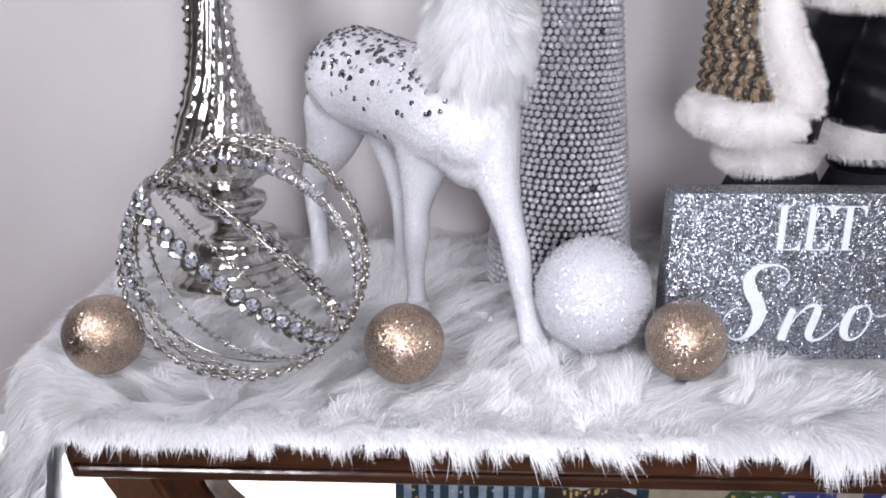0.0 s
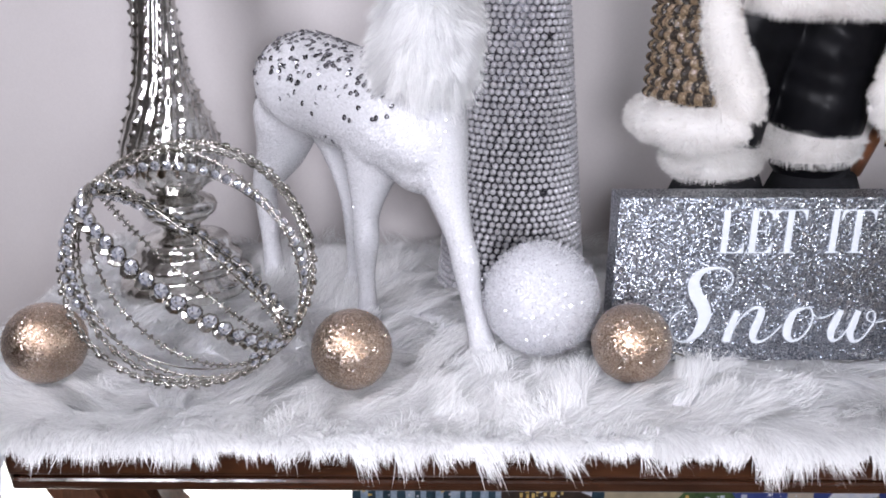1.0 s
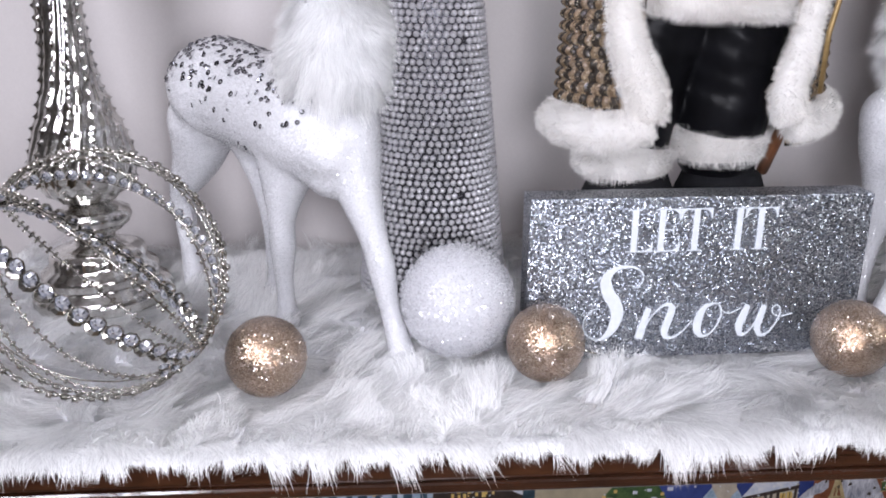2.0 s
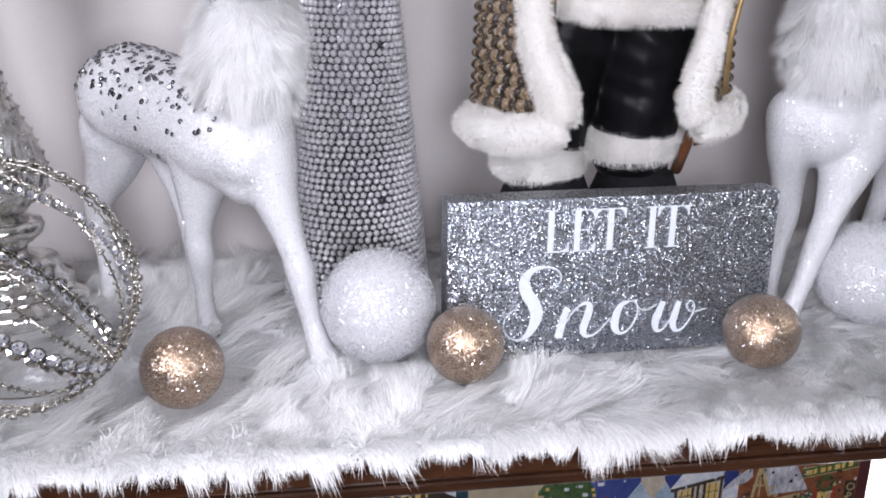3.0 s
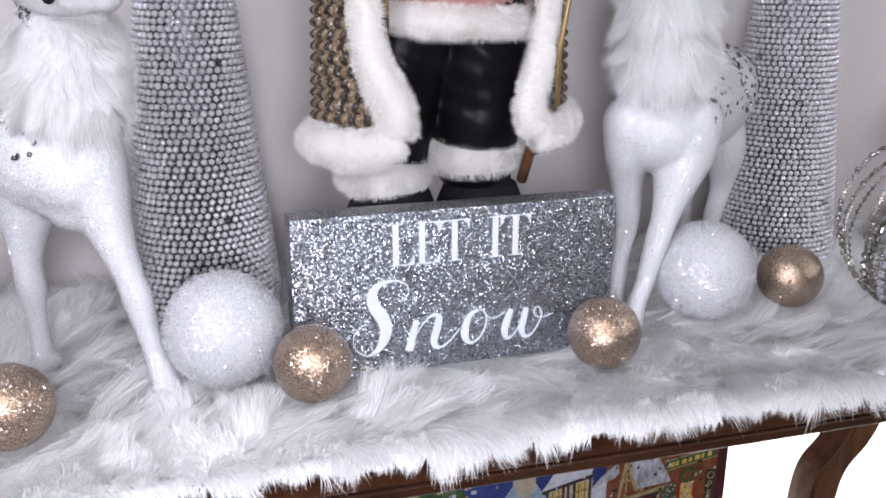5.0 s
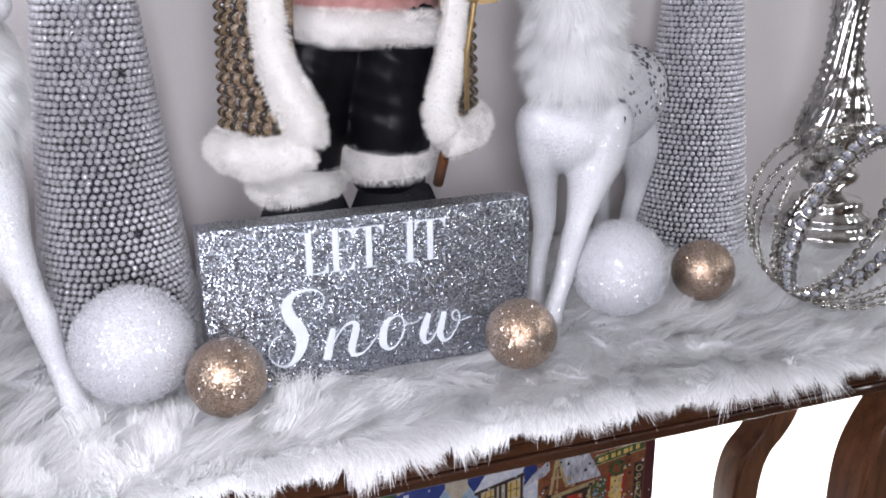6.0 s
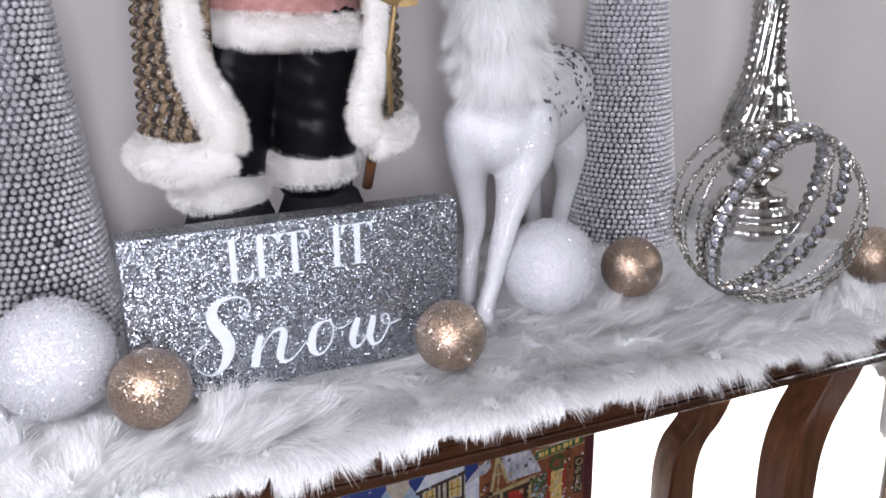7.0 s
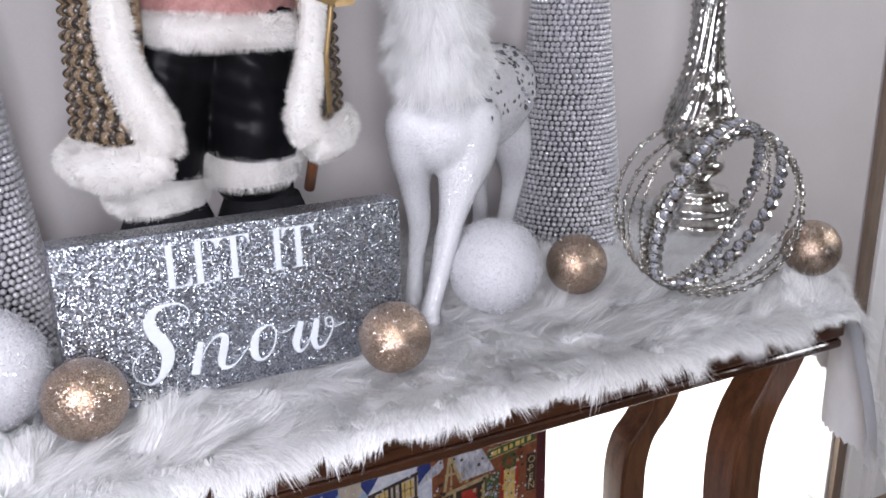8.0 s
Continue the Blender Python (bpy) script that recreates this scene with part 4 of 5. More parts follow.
def deer(limbs, ruff, spine, sequins, seed, where, eyes):
    rng = np.random.default_rng(seed)
    skin = blob_mesh("deer_figure", limbs, 0.0028, DEER_WHITE)
    (sx0, sy0), (sx1, sy1) = spine

    def on_back(c, nrm):
        f = ((c[:, 0] - sx0) * (sx1 - sx0) + (c[:, 1] - sy0) * (sy1 - sy0)) / ((sx1 - sx0) ** 2 + (sy1 - sy0) ** 2)
        top = np.clip((c[:, 2] - 0.985) / 0.07, 0, 1) ** 1.7
        return np.where((f > -0.35) & (f < 1.02), top, 0) + np.where((c[:, 2] > 0.955) & (f > 0.30) & (f < 0.92), 0.03, 0)
    p, n = scatter(skin, sequins, rng, on_back)
    discs = disc_mesh(p, n, 0.0026, rng, SEQUIN)
    bm = bmesh.new()
    pts = smooth_line(ruff, 5)
    tube(bm, [q[:3] for q in pts], [q[3] for q in pts], 24)
    collar = mesh_from(bm, "ruff", CREAM_FUR)
    dots = bmesh.new()
    for e in eyes:
        ball(dots, e, 0.0045, 2)
    long_fur = fur_on(collar, 70000, 0.0185, 0.00050, 0.95, rng, FUR, 0.010, None, 0.75)
    t = new("deer_figure", joined("deer_figure", [skin, flakes_on(skin, 8500, 0.00045, 0.40, rng, CLEAR_FLAKE), discs, collar, long_fur, mesh_from(dots, "eyes", BOOT)]))
    return tagged(t, "white glitter deer figure with silver sequins " + where, "deer figure", "deer figures")


deer(
    [
        [(0.307, 0.983, 0.993, 0.039), (0.318, 0.968, 1.014, 0.052), (0.345, 0.940, 1.014, 0.049), (0.385, 0.895, 1.006, 0.049), (0.422, 0.855, 0.995, 0.051), (0.438, 0.838, 0.982, 0.043), (0.440, 0.838, 0.968, 0.032)],
        [(0.430, 0.850, 0.99, 0.046), (0.438, 0.846, 1.03, 0.042), (0.442, 0.842, 1.07, 0.036), (0.447, 0.835, 1.13, 0.034), (0.447, 0.825, 1.18, 0.030)],
        [(0.438, 0.815, 1.165, 0.038), (0.443, 0.802, 1.150, 0.037), (0.462, 0.786, 1.138, 0.025), (0.478, 0.775, 1.133, 0.0155), (0.482, 0.772, 1.132, 0.0145)],
        [(0.445, 0.838, 1.000, 0.036), (0.454, 0.828, 0.970, 0.028), (0.461, 0.821, 0.945, 0.020), (0.473, 0.812, 0.905, 0.0128), (0.479, 0.811, 0.880, 0.0130), (0.486, 0.810, 0.840, 0.0095), (0.493, 0.808, 0.812, 0.0115), (0.497, 0.805, 0.797, 0.0135)],
        [(0.405, 0.864, 1.000, 0.040), (0.397, 0.862, 0.968, 0.032), (0.391, 0.862, 0.940, 0.021), (0.387, 0.864, 0.908, 0.0128), (0.386, 0.870, 0.882, 0.0130), (0.384, 0.884, 0.845, 0.0092), (0.384, 0.893, 0.812, 0.0098), (0.385, 0.893, 0.797, 0.0135)],
        [(0.342, 0.968, 0.990, 0.036), (0.350, 0.966, 0.950, 0.018), (0.359, 0.966, 0.905, 0.0105), (0.363, 0.972, 0.86, 0.0090), (0.363, 0.980, 0.815, 0.0090), (0.362, 0.976, 0.797, 0.013)],
        [(0.297, 0.992, 0.980, 0.038), (0.285, 1.002, 0.940, 0.027), (0.264, 1.012, 0.900, 0.0145), (0.264, 1.014, 0.875, 0.0125), (0.267, 1.012, 0.83, 0.0105), (0.270, 1.008, 0.797, 0.013)],
    ],
    [(0.437, 0.842, 1.036, 0.034), (0.441, 0.839, 1.058, 0.039), (0.444, 0.836, 1.085, 0.036), (0.446, 0.838, 1.105, 0.032), (0.448, 0.840, 1.125, 0.024)],
    ((0.27, 1.01), (0.44, 0.83)), 820, 11, "standing on the fur", ((0.4445, 0.7675, 1.1285), (0.419, 0.7825, 1.137)))
deer(
    [
        [(1.140, 0.992, 0.996, 0.038), (1.130, 0.980, 1.020, 0.052), (1.092, 0.950, 1.013, 0.057), (1.048, 0.910, 1.008, 0.055), (1.014, 0.877, 1.003, 0.048), (0.996, 0.868, 0.992, 0.042)],
        [(1.006, 0.872, 0.990, 0.038), (0.997, 0.866, 1.03, 0.041), (0.989, 0.860, 1.07, 0.038), (0.982, 0.855, 1.13, 0.033), (0.978, 0.850, 1.18, 0.030)],
        [(0.980, 0.850, 1.195, 0.032), (0.955, 0.825, 1.18, 0.024), (0.935, 0.800, 1.160, 0.016)],
        [(1.024, 0.868, 1.000, 0.042), (1.019, 0.858, 0.968, 0.034), (1.008, 0.848, 0.940, 0.0225), (0.996, 0.843, 0.905, 0.0140), (0.990, 0.842, 0.885, 0.0135), (0.979, 0.842, 0.840, 0.0105), (0.969, 0.841, 0.812, 0.0110), (0.965, 0.838, 0.797, 0.0130)],
        [(0.972, 0.874, 1.000, 0.034), (0.970, 0.880, 0.970, 0.026), (0.975, 0.889, 0.940, 0.018), (0.986, 0.902, 0.890, 0.013), (0.984, 0.905, 0.860, 0.0105), (0.980, 0.906, 0.815, 0.0105), (0.978, 0.902, 0.797, 0.013)],
        [(1.135, 0.985, 0.985, 0.038), (1.155, 0.985, 0.945, 0.026), (1.164, 0.996, 0.900, 0.0145), (1.158, 1.000, 0.86, 0.0115), (1.150, 1.0, 0.82, 0.0105), (1.148, 0.995, 0.797, 0.013)],
        [(1.105, 1.010, 0.985, 0.034), (1.118, 1.020, 0.940, 0.022), (1.132, 1.030, 0.89, 0.013), (1.135, 1.030, 0.85, 0.0105), (1.135, 1.030, 0.797, 0.012)],
    ],
    [(0.996, 0.860, 1.050, 0.037), (0.992, 0.857, 1.073, 0.044), (0.989, 0.855, 1.10, 0.041), (0.985, 0.852, 1.14, 0.036), (0.982, 0.850, 1.18, 0.026)],
    ((1.15, 0.99), (0.985, 0.87)), 700, 12, "standing beside the sign", ((0.962, 0.800, 1.195), (0.935, 0.820, 1.195)))


# ---- doll ----
def doll():
    rng = np.random.default_rng(21)
    cx, cy = 0.770, 0.885
    rx, ry = 0.122, 0.078
    bm = bmesh.new()
    # boots
    for bx in (0.716, 0.806):
        tube(bm, [(bx, 0.882, 0.797), (bx, 0.88, 0.83), (bx, 0.88, 0.90), (bx, 0.88, 0.965)], [0.036, 0.036, 0.031, 0.032], 20)
        ball(bm, (bx, 0.858, 0.813), 0.030, 3, squash=(1.0, 1.5, 0.55))
    for bx in (0.716, 0.806):
        tube(bm, [(bx, 0.878, 0.90), (bx, 0.876, 0.925), (bx, 0.876, 0.95)], [0.052, 0.046, 0.036], 20)
    boots = mesh_from(bm, "boots", BOOT)
    # trousers
    legs = blob_mesh("trousers", [
        [(0.714, 0.882, 0.965, 0.037), (0.718, 0.880, 1.01, 0.039), (0.732, 0.880, 1.06, 0.042), (0.748, 0.882, 1.12, 0.045)],
        [(0.799, 0.878, 0.975, 0.040), (0.801, 0.876, 1.01, 0.043), (0.803, 0.876, 1.06, 0.047), (0.800, 0.880, 1.12, 0.050)],
    ], 0.003, SATIN)
    for v in legs.vertices:
        c = v.co
        c.y -= min(1.0, max(0.0, (c.z - 0.990) / 0.03)) * (0.006 * math.sin(48 * c.z + 40 * c.x) * math.sin(31 * c.x - 27 * c.z) + 0.0028 * noise.noise(Vector((c.x * 30, c.z * 75 + c.x * 25, 0.5))))
    # jumper
    bm = bmesh.new()
    lathe(bm, [(1.10, 0.066), (1.16, 0.070), (1.24, 0.072), (1.29, 0.06), (1.31, 0.03)], 32, 0, 0)
    for v in bm.verts:
        v.co.x, v.co.y = cx + 0.008 + v.co.x * 1.15, 0.888 + v.co.y * 0.85
    jumper = mesh_from(bm, "jumper", PINK)
    # coat: an open shell of padded knit cells
    bm = bmesh.new()
    na, nz = 248, 128
    rows = []
    for j in range(nz + 1):
        f = j / nz
        z = 0.985 + f * 0.335
        flare = 1.0 - 0.10 * f - 0.45 * max(0.0, f - 0.72) ** 1.5 * 4
        row = []
        for i in range(na + 1):
            th = radians(34 + (360 - 68) * i / na)
            cells = abs(math.sin(math.pi * (i / na) * 62)) ** 0.8 * abs(math.sin(math.pi * (z - 0.985) / 0.01047)) ** 0.8
            k = flare * (1 + 0.045 * cells) * (1 + 0.025 * math.sin(5 * th))
            row.append(bm.verts.new((cx + rx * k * math.sin(-th), cy - ry * k * math.cos(th), z)))
        rows.append(row)
    for j in range(nz):
        for i in range(na):
            f = bm.faces.new((rows[j][i], rows[j][i + 1], rows[j + 1][i + 1], rows[j + 1][i]))
            u, w = 62 * (i + 0.5) / na, (j + 0.5) / nz * 32
            f.material_index = int(u + 0.35 * math.sin(2.4 * w)) % 2 if int(w) % 4 < 3 else int(u + 1) % 2
    bmesh.ops.solidify(bm, geom=bm.faces[:], thickness=0.004)
    coat = mesh_from(bm, "coat", [TAN_KNIT, BROWN_KNIT])

    # fur trims: edges of the coat, hem, belt and cuffs
    def at(deg, z, k=1.0):
        th = radians(deg)
        return (cx + rx * k * math.sin(th), cy - ry * k * math.cos(th), z)
    back = [at(a, 0.998, 1.02) for a in (-110, -140, 180, 140, 115)]
    trims = [
        ([(0.682, 0.822, 1.30), (0.680, 0.814, 1.20), (0.681, 0.812, 1.11), (0.690, 0.808, 1.065), (0.704, 0.805, 1.035), (0.706, 0.804, 1.012)], [0.012, 0.0125, 0.013, 0.016, 0.017, 0.016]),
        ([(0.857, 0.826, 1.30), (0.853, 0.82, 1.20), (0.847, 0.816, 1.11), (0.836, 0.811, 1.06), (0.830, 0.809, 1.03), (0.838, 0.811, 1.012)], [0.009, 0.0095, 0.010, 0.0125, 0.014, 0.0135]),
        ([(0.708, 0.803, 1.008), (0.686, 0.811, 1.000), (0.658, 0.835, 0.998), (0.645, 0.870, 1.000)] + back + [(0.888, 0.892, 1.018), (0.883, 0.852, 1.015), (0.862, 0.824, 1.008), (0.838, 0.810, 1.006)], [0.015, 0.0165, 0.0165, 0.0165, 0.016, 0.016, 0.016, 0.016, 0.016, 0.0145, 0.0145, 0.0145, 0.0145]),
    ]
    bm = bmesh.new()
    for pts, rad in trims:
        line = smooth_line([(*p, r) for p, r in zip(pts, rad)], 5)
        tube(bm, [p[:3] for p in line], [p[3] for p in line], 14)
    for z, r0 in ((1.111, 0.0138),):
        line = [(0.777 + 0.079 * math.sin(a), 0.884 - 0.056 * math.cos(a), z - 0.006 * math.cos(a - 0.5)) for a in [2 * math.pi * i / 40 for i in range(40)]]
        tube(bm, line, r0, 14, closed=True)
    for bx, z, w in ((0.708, 0.964, 0.029), (0.797, 0.979, 0.030)):
        line = [(bx + w * math.sin(a), 0.878 - w * 0.95 * math.cos(a), z) for a in [2 * math.pi * i / 30 for i in range(30)]]
        tube(bm, line, 0.0168, 12, closed=True)
    trim = mesh_from(bm, "trim", CREAM_FUR)
    plush = fur_on(trim, 150000, 0.0056, 0.00040, 0.2, rng, CREAM_FUR, 0.010, None, 0.9)
    # staff with a gold ribbon
    bm = bmesh.new()
    tube(bm, [(0.871, 0.93, 0.937), (0.869, 0.905, 0.97), (0.867, 0.875, 1.01)], 0.0058, 12)
    staff = mesh_from(bm, "staff", DOWEL)
    bm = bmesh.new()
    tube(bm, [(0.853, 0.800, 1.035), (0.850, 0.793, 1.085), (0.857, 0.789, 1.135), (0.866, 0.789, 1.25)], 0.0024, 8)
    for dx, dz in ((-0.020, 0.010), (-0.010, 0.018), (0.012, 0.016), (0.016, 0.004)):
        a, c = Vector((0.857, 0.784, 1.128)), Vector((0.857 + dx, 0.781, 1.128 + dz))
        o = Vector((dz, 0, -dx)).normalized() * 0.005
        q = [bm.verts.new(v) for v in (a - o * 0.5, a + o * 0.5, c + o, c - o)]
        bm.faces.new(q)
    ribbon = mesh_from(bm, "ribbon", GOLD_FOIL)
    t = new("doll", joined("doll", [boots, legs, jumper, coat, trim, plush, staff, ribbon]))
    return tagged(t, "doll in black satin trousers and fur-trimmed brown knit coat", "doll")


doll()

# ---- picture under the table ----
SKY = surface("painted_night_sky", (0.02, 0.035, 0.16), (0.06, 0.10, 0.36), 0.5, scale=7.0, fine=70.0)
GLOW = surface("painted_yellow_sky", (0.36, 0.31, 0.22), (0.60, 0.54, 0.38), 0.5, scale=9.0, fine=60.0)
P_BLUE = surface("painted_blue", (0.015, 0.04, 0.06), (0.05, 0.11, 0.16), 0.5, scale=30.0, fine=160.0)
P_PALE = surface("painted_pale_blue", (0.22, 0.36, 0.50), (0.58, 0.68, 0.80), 0.5, scale=60.0)
P_GREEN = surface("painted_green", (0.02, 0.06, 0.025), (0.10, 0.18, 0.06), 0.5, scale=90.0, fine=300.0)
P_SNOW = surface("painted_snow", (0.55, 0.62, 0.78), (0.86, 0.88, 0.92), 0.5, scale=60.0, fine=240.0)
P_TIMBER = surface("painted_timber", (0.03, 0.022, 0.02), (0.07, 0.05, 0.04), 0.5, scale=60.0)
P_CREAM = surface("painted_plaster", (0.48, 0.42, 0.34), (0.66, 0.60, 0.50), 0.5, scale=50.0)
P_BRICK = surface("painted_brick", (0.16, 0.05, 0.025), (0.34, 0.13, 0.06), 0.5, scale=70.0, fine=260.0)
P_LIT = surface("painted_lit_window", (0.62, 0.40, 0.08), (0.90, 0.70, 0.28), 0.5, scale=90.0)
P_EDGE = surface("painted_maroon_edge", (0.055, 0.012, 0.018), (0.10, 0.026, 0.032), 0.5, scale=40.0)
P_ROOF = surface("painted_snowy_roof", (0.20, 0.22, 0.30), (0.80, 0.82, 0.88), 0.5, scale=110.0, fine=420.0, stretch=(1, 1, 0.35))
P_POST = surface("painted_gold_timber", (0.34, 0.26, 0.13), (0.62, 0.52, 0.30), 0.5, scale=120.0)
P_RED = surface("painted_red", (0.34, 0.02, 0.02), (0.52, 0.06, 0.04), 0.5, scale=60.0)


def picture():
    x0, x1, yb = 0.336, 1.314, 1.166
    t = tagged(empty("village_picture", (x0 + x1) / 2, yb, 0.0), "large canvas print of a snowy village at night", "picture")
    dx = (x0 + x1) / 2

    def paint(name, polys, mat, layer):
        bm = bmesh.new()
        y = -0.0405 - 0.0005 * layer
        for order, poly in enumerate(polys):
            y -= 0.0003 / len(polys)
            lo = [bm.verts.new((x - dx, y, z)) for x, z in poly]
            hi = [bm.verts.new((x - dx, y + 0.0004, z)) for x, z in poly]
            bm.faces.new(lo)
            bm.faces.new(hi[::-1])
            for i in range(len(lo)):
                j = (i + 1) % len(lo)
                bm.faces.new((lo[i], hi[i], hi[j], lo[j]))
        bmesh.ops.recalc_face_normals(bm, faces=bm.faces)
        ob = part(name, bm, mat, t, "", False)
        if len(polys) > 3:
            ob["kind"] = "stuff"
        return ob

    def rect(a, c, z0, z1):
        return [(a, z0), (c, z0), (c, z1), (a, z1)]
    part("canvas", slab(bmesh.new(), x0 - dx, x1 - dx, -0.04, 0.012, 0.0, 0.66, 0.002), P_EDGE, t, "stretched canvas with a maroon edge", False)
    paint("painted_sky", [rect(x0, 1.293, 0.02, 0.655)], SKY, 0)
    paint("painted_glow", [[(0.66, 0.30), (0.84, 0.30), (0.83, 0.43), (0.80, 0.50), (0.70, 0.53), (0.66, 0.52)]], GLOW, 1)
    paint("painted_snow", [rect(x0, 1.293, 0.02, 0.30)], P_SNOW, 2)
    paint("painted_terrace", [rect(x0, 0.69, 0.28, 0.62)], P_BLUE, 2)
    rng = random.Random(9)
    cols = [rect(x0 + 0.012 + 0.021 * i, x0 + 0.012 + 0.021 * i + rng.uniform(0.008, 0.014), 0.405 - 0.0009 * i, 0.47) for i in range(16)]
    paint("painted_colonnade", cols, P_PALE, 3)
    paint("painted_garland", [[(x0, 0.398), (0.52, 0.388), (0.69, 0.372), (0.69, 0.384), (0.52, 0.402), (x0, 0.412)]], P_GREEN, 4)
    paint("painted_far_house", [[(0.545, 0.30), (0.672, 0.30), (0.672, 0.430), (0.630, 0.450), (0.600, 0.436), (0.545, 0.446)]], P_TIMBER, 4.3)
    paint("painted_lit_panes", [rect(x, x + rng.uniform(0.003, 0.006), z, z + rng.uniform(0.005, 0.011)) for x, z in [(rng.uniform(0.548, 0.662), rng.uniform(0.36, 0.43)) for _ in range(38)]], P_LIT, 4.8)
    paint("painted_roof_snow", [[(0.545, 0.440), (0.600, 0.430), (0.600, 0.437), (0.545, 0.448)], [(0.600, 0.430), (0.630, 0.444), (0.672, 0.424), (0.672, 0.432), (0.630, 0.453), (0.600, 0.438)]], P_SNOW, 4.9)
    tree = []
    for k in range(7):
        z, w = 0.33 + 0.028 * k, 0.075 - 0.0095 * k
        tree.append([(0.835 - w, z), (0.835 + w, z - 0.004), (0.838 + w * 0.4, z + 0.036), (0.833 - w * 0.4, z + 0.036)])
    paint("painted_tree", tree, P_GREEN, 3)
    flecks = [rect(x, x + w, z, z + w * 0.7) for x, z, w in [(rng.uniform(0.775, 0.895), rng.uniform(0.33, 0.50), rng.uniform(0.004, 0.012)) for _ in range(40)]]
    paint("painted_tree_snow", flecks, P_SNOW, 4)
    paint("painted_baubles", [rect(x, x + 0.005, z, z + 0.005) for x, z in [(rng.uniform(0.785, 0.885), rng.uniform(0.33, 0.48)) for _ in range(26)]], P_LIT, 5)
    paint("painted_church", [[(0.935, 0.30), (0.995, 0.30), (0.995, 0.405), (0.983, 0.425), (0.983, 0.455), (0.965, 0.50), (0.947, 0.455), (0.947, 0.425), (0.935, 0.405)]], P_CREAM, 3)
    paint("painted_church_roof", [[(0.925, 0.395), (0.947, 0.425), (0.965, 0.392)], [(0.965, 0.392), (0.985, 0.42), (1.006, 0.39)]], P_PALE, 4)
    # timbered house
    paint("painted_house", [[(1.000, 0.26), (1.076, 0.26), (1.076, 0.427), (1.000, 0.411)]], P_CREAM, 4)
    paint("painted_house_roof", [[(0.990, 0.405), (1.000, 0.418), (1.022, 0.452), (1.085, 0.462), (1.078, 0.438), (1.071, 0.424)]], P_SNOW, 6)
    paint("painted_roof_shade", [[(0.994, 0.403), (1.076, 0.420), (1.076, 0.426), (0.992, 0.408)]], P_TIMBER, 6.5)
    for a in (1.000, 1.026, 1.034, 1.044, 1.070):
        paint("painted_beam", [rect(a, a + 0.0042, 0.26, 0.410 + (a - 1.0) * 0.21)], P_TIMBER, 5)
    for z in (0.335, 0.378):
        paint("painted_beam", [rect(1.000, 1.076, z, z + 0.004)], P_TIMBER, 5.3)
    paint("painted_beam", [[(1.026, 0.378), (1.030, 0.378), (1.046, 0.345), (1.042, 0.345)]], P_TIMBER, 5.5)
    paint("painted_beam", [[(1.004, 0.340), (1.008, 0.340), (1.026, 0.374), (1.022, 0.374)]], P_TIMBER, 5.6)
    for a, c, z0, z1 in ((1.007, 1.014, 0.384, 0.405), (1.016, 1.024, 0.384, 0.407), (1.049, 1.057, 0.386, 0.413), (1.059, 1.067, 0.386, 0.415), (1.049, 1.057, 0.342, 0.370), (1.059, 1.067, 0.342, 0.370)):
        paint("painted_window", [rect(a, c, z0, z1)], P_LIT, 7)
        paint("painted_window_bar", [rect(a - 0.0008, c + 0.0008, (z0 + z1) / 2 - 0.0007, (z0 + z1) / 2 + 0.0007), rect((a + c) / 2 - 0.0006, (a + c) / 2 + 0.0006, z0, z1)], P_TIMBER, 7.4)
    # white gabled house between the two
    paint("painted_gable_house", [[(1.076, 0.26), (1.100, 0.26), (1.100, 0.41), (1.088, 0.404), (1.076, 0.40)]], P_SNOW, 4.5)
    paint("painted_low_roof", [[(1.074, 0.400), (1.090, 0.418), (1.118, 0.438), (1.120, 0.420), (1.112, 0.412)]], P_ROOF, 7)
    # brick shop with a snowy porch
    paint("painted_shop", [[(1.098, 0.02), (1.293, 0.02), (1.293, 0.64), (1.098, 0.64)]], P_BRICK, 4)
    paint("painted_porch_roof", [[(1.150, 0.386), (1.212, 0.390), (1.204, 0.406), (1.186, 0.440), (1.134, 0.438)]], P_ROOF, 7)
    for k, line in enumerate(([(1.117, 0.368), (1.122, 0.368), (1.134, 0.438), (1.129, 0.438)], [(1.129, 0.438), (1.135, 0.438), (1.153, 0.384), (1.148, 0.384)], rect(1.122, 1.146, 0.402, 0.4055), rect(1.1315, 1.1345, 0.384, 0.432), [(1.116, 0.372), (1.200, 0.386), (1.200, 0.379), (1.116, 0.366)], [(1.136, 0.30), (1.141, 0.30), (1.141, 0.372), (1.136, 0.372)], [(1.188, 0.30), (1.193, 0.30), (1.193, 0.380), (1.188, 0.380)])):
        paint("painted_porch_post", [line], P_POST, 8 + 0.1 * k)
    paint("painted_porch_shade", [[(1.120, 0.27), (1.196, 0.27), (1.196, 0.376), (1.120, 0.364)]], P_TIMBER, 5)
    paint("painted_door", [rect(1.152, 1.180, 0.27, 0.366)], P_RED, 6)
    for a, c in ((1.224, 1.229), (1.252, 1.257)):
        paint("painted_shutter", [rect(a, c, 0.27, 0.392)], P_RED, 6)
    paint("painted_window", [rect(1.230, 1.251, 0.27, 0.384)], P_LIT, 6)
    for a in (1.2365, 1.2435):
        paint("painted_window_bar", [rect(a, a + 0.0014, 0.27, 0.384)], P_CREAM, 7)
    paint("painted_board", [[(1.201, 0.411), (1.289, 0.424), (1.287, 0.438), (1.200, 0.426)]], P_GREEN, 7)
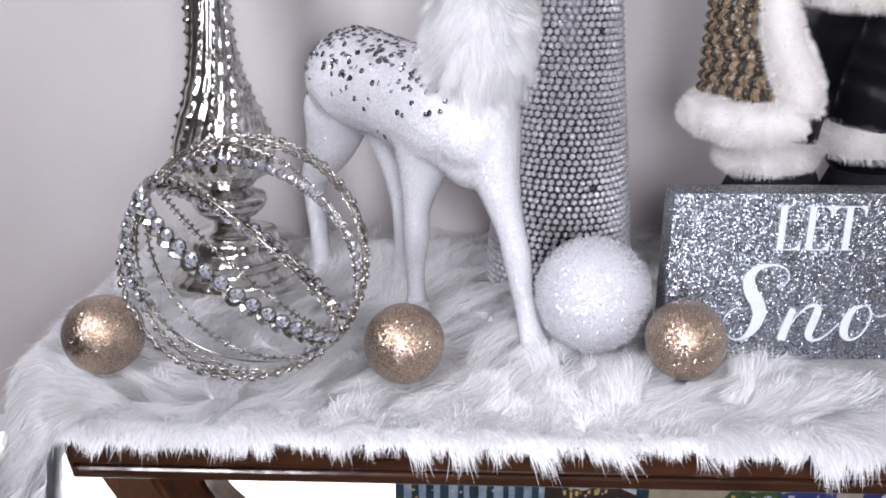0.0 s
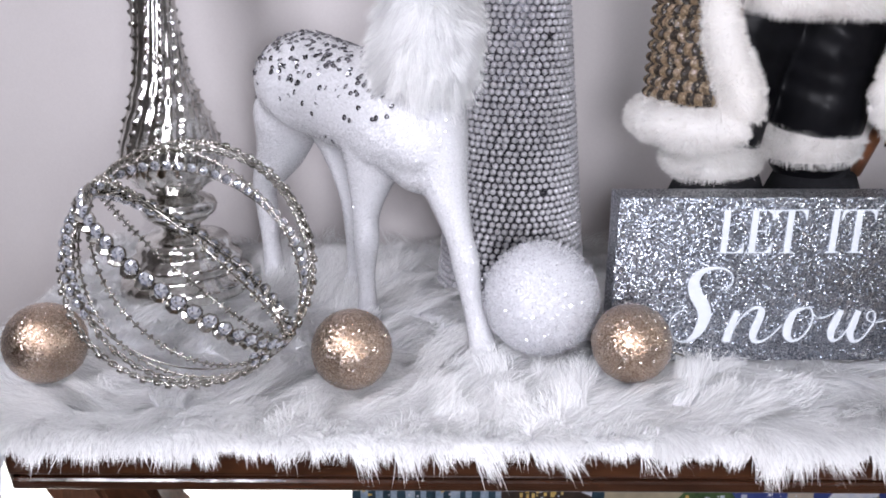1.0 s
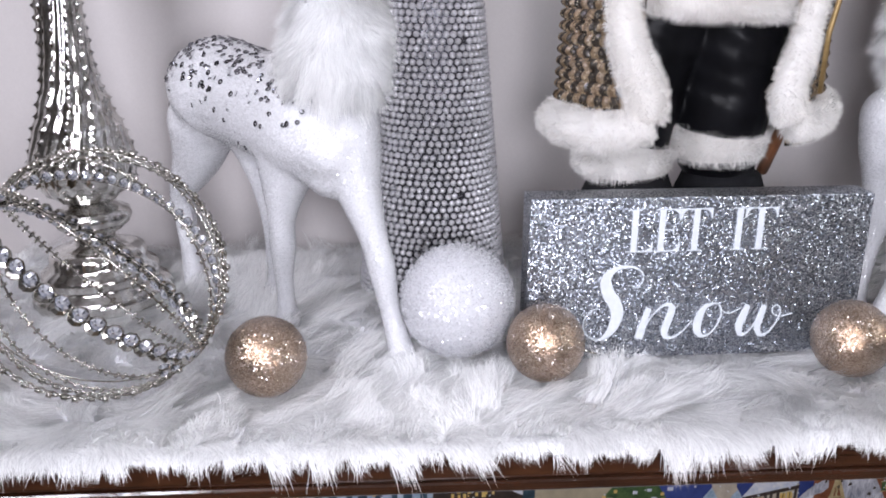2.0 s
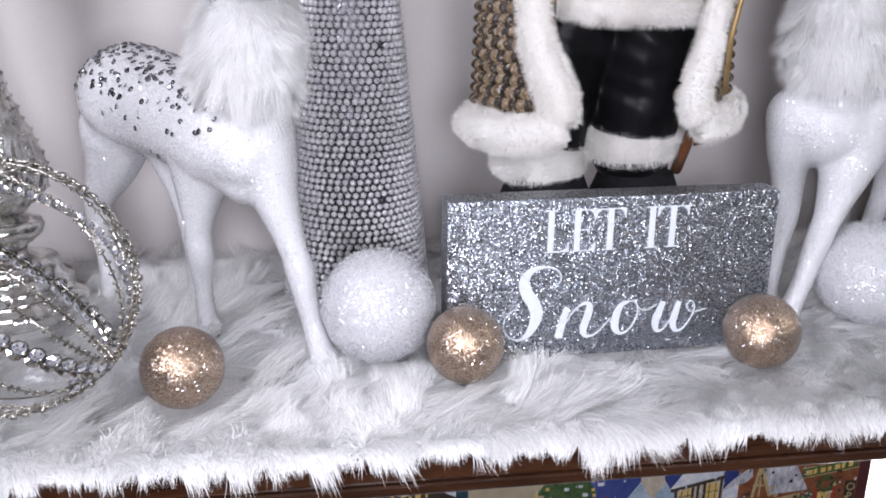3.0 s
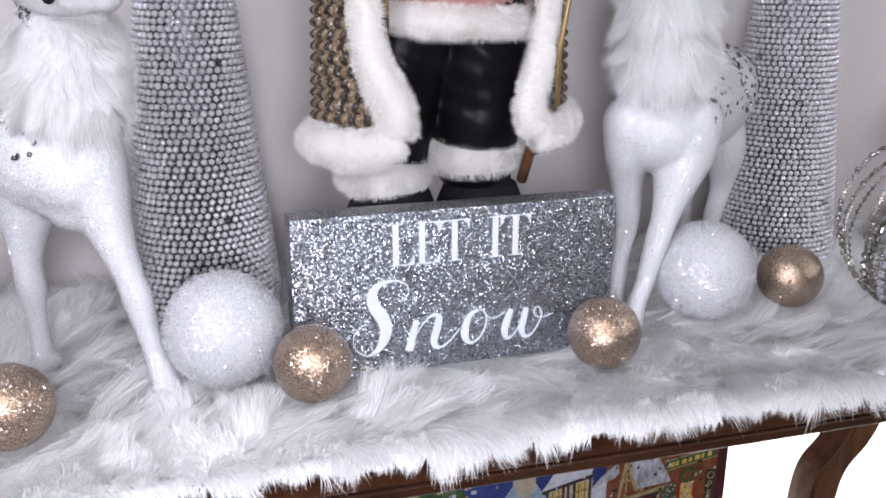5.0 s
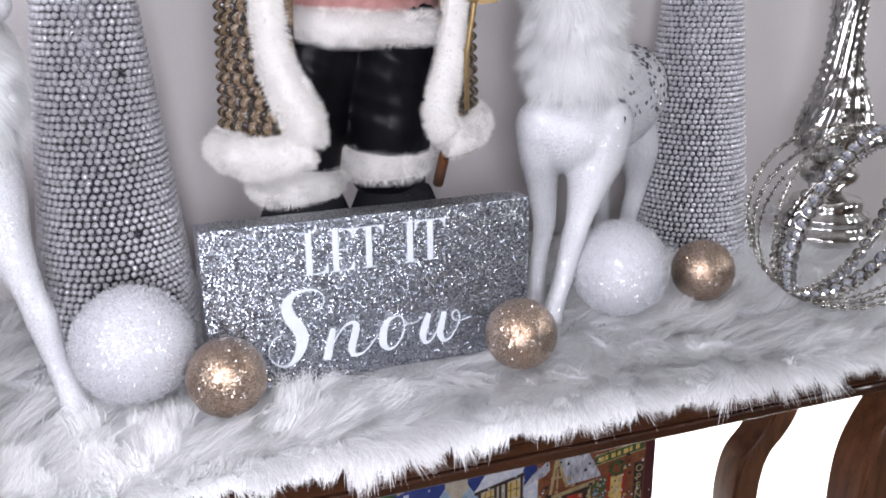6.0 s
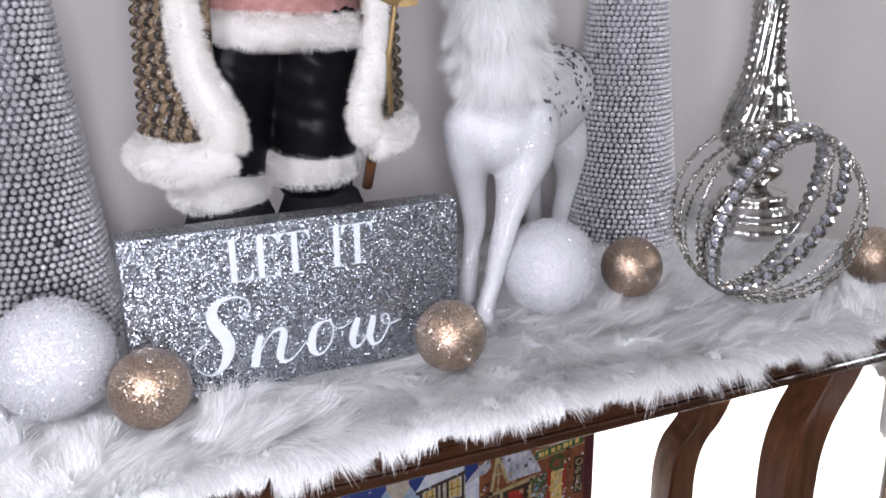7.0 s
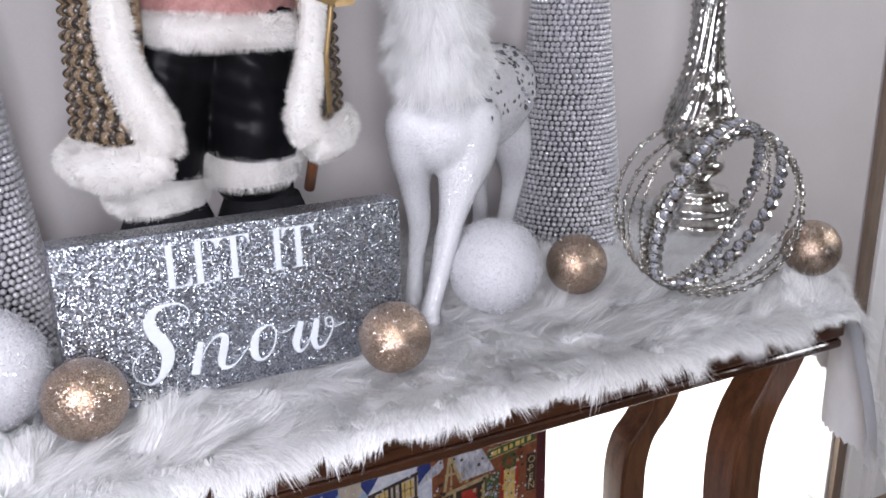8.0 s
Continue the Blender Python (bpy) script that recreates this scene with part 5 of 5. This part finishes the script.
    paint("painted_board_rim", [[(1.199, 0.4095), (1.291, 0.4225), (1.291, 0.4240), (1.199, 0.4110)], [(1.198, 0.4260), (1.288, 0.4385), (1.288, 0.4400), (1.198, 0.4275)]], P_POST, 8)
    for i, w in enumerate((0.011, 0.006, 0.009, 0.007, 0.010, 0.006, 0.008)):
        a = 1.206 + 0.0112 * i
        z = 0.4150 + (a - 1.206) * 0.148
        paint("painted_bar", [[(a, z), (a + w * 0.85, z + 0.0012), (a + w * 0.85, z + 0.0092), (a, z + 0.0080)]], P_LIT, 8)
    paint("painted_plaque", [rect(1.273, 1.291, 0.330, 0.400)], P_TIMBER, 6)
    for i, which in enumerate("OPEN"):
        data = bpy.data.curves.new("letter", "FONT")
        data.body, data.size, data.extrude = which, 0.0185, 0.0002
        ob = bpy.data.objects.new("letter", data)
        scene.collection.objects.link(ob)
        bpy.context.view_layer.update()
        me = bpy.data.meshes.new_from_object(ob.evaluated_get(bpy.context.evaluated_depsgraph_get()))
        bpy.data.objects.remove(ob)
        me.materials.clear()
        me.materials.append(P_POST)
        wide = max(v.co.x for v in me.vertices) + min(v.co.x for v in me.vertices)
        letter = part("painted_letter", me, None, t, "painted letter " + which)
        letter.matrix_local = Matrix.Translation((1.282 - dx - wide / 2, -0.0450, 0.3835 - 0.0165 * i)) @ Matrix.Rotation(math.pi / 2, 4, "X")
    ring = []
    for i in range(26):
        a = 2 * math.pi * i / 26
        px, pz, w = 1.241 + 0.0115 * math.cos(a) + rng.uniform(-0.002, 0.002), 0.397 + 0.0115 * math.sin(a) + rng.uniform(-0.002, 0.002), rng.uniform(0.003, 0.005)
        ring.append([(px - w, pz - w * 0.6), (px + w, pz - w * 0.4), (px + w * 0.5, pz + w)])
    paint("painted_wreath", ring, P_GREEN, 7)
    bush = []
    for i in range(60):
        px, pz, w = rng.uniform(1.197, 1.220), rng.uniform(0.29, 0.385), rng.uniform(0.003, 0.006)
        bush.append([(px - w, pz - w), (px + w, pz - w * 0.6), (px, pz + w)])
    paint("painted_garland", bush, P_GREEN, 7)
    paint("painted_garland_snow", [rect(x, x + w, z, z + w) for x, z, w in [(rng.uniform(1.197, 1.220), rng.uniform(0.29, 0.385), rng.uniform(0.0015, 0.0035)) for _ in range(45)]], P_PALE, 8)
    for k, (mat, a, c, zz, many) in enumerate(((P_LIT, 0.34, 0.70, 0.46, 60), (P_RED, 0.70, 1.0, 0.40, 26), (P_LIT, 1.10, 1.27, 0.36, 30), (P_TIMBER, 1.10, 1.29, 0.45, 60), (P_POST, 1.10, 1.29, 0.40, 40), (P_SNOW, 0.90, 1.27, 0.36, 60), (P_PALE, 0.90, 1.10, 0.36, 50))):
        spots = []
        for _ in range(many):
            x, z, w = rng.uniform(a, c - 0.012), rng.uniform(0.29, zz), rng.uniform(0.002, 0.007)
            spots.append([(x, z), (x + w, z + rng.uniform(-0.002, 0.002)), (x + w * rng.uniform(0.6, 1.2), z + w * rng.uniform(0.4, 1.3)), (x + w * 0.1, z + w * 0.8)])
        paint("painted_detail", spots, mat, 9 + 0.2 * k)
    dots = [rect(x, x + w, z, z + w) for x, z, w in [(rng.uniform(x0 + 0.01, 1.308), rng.uniform(0.3, 0.5), rng.uniform(0.0014, 0.0034)) for _ in range(230)]]
    paint("painted_snowflakes", dots, P_SNOW, 11)
    return t


picture()
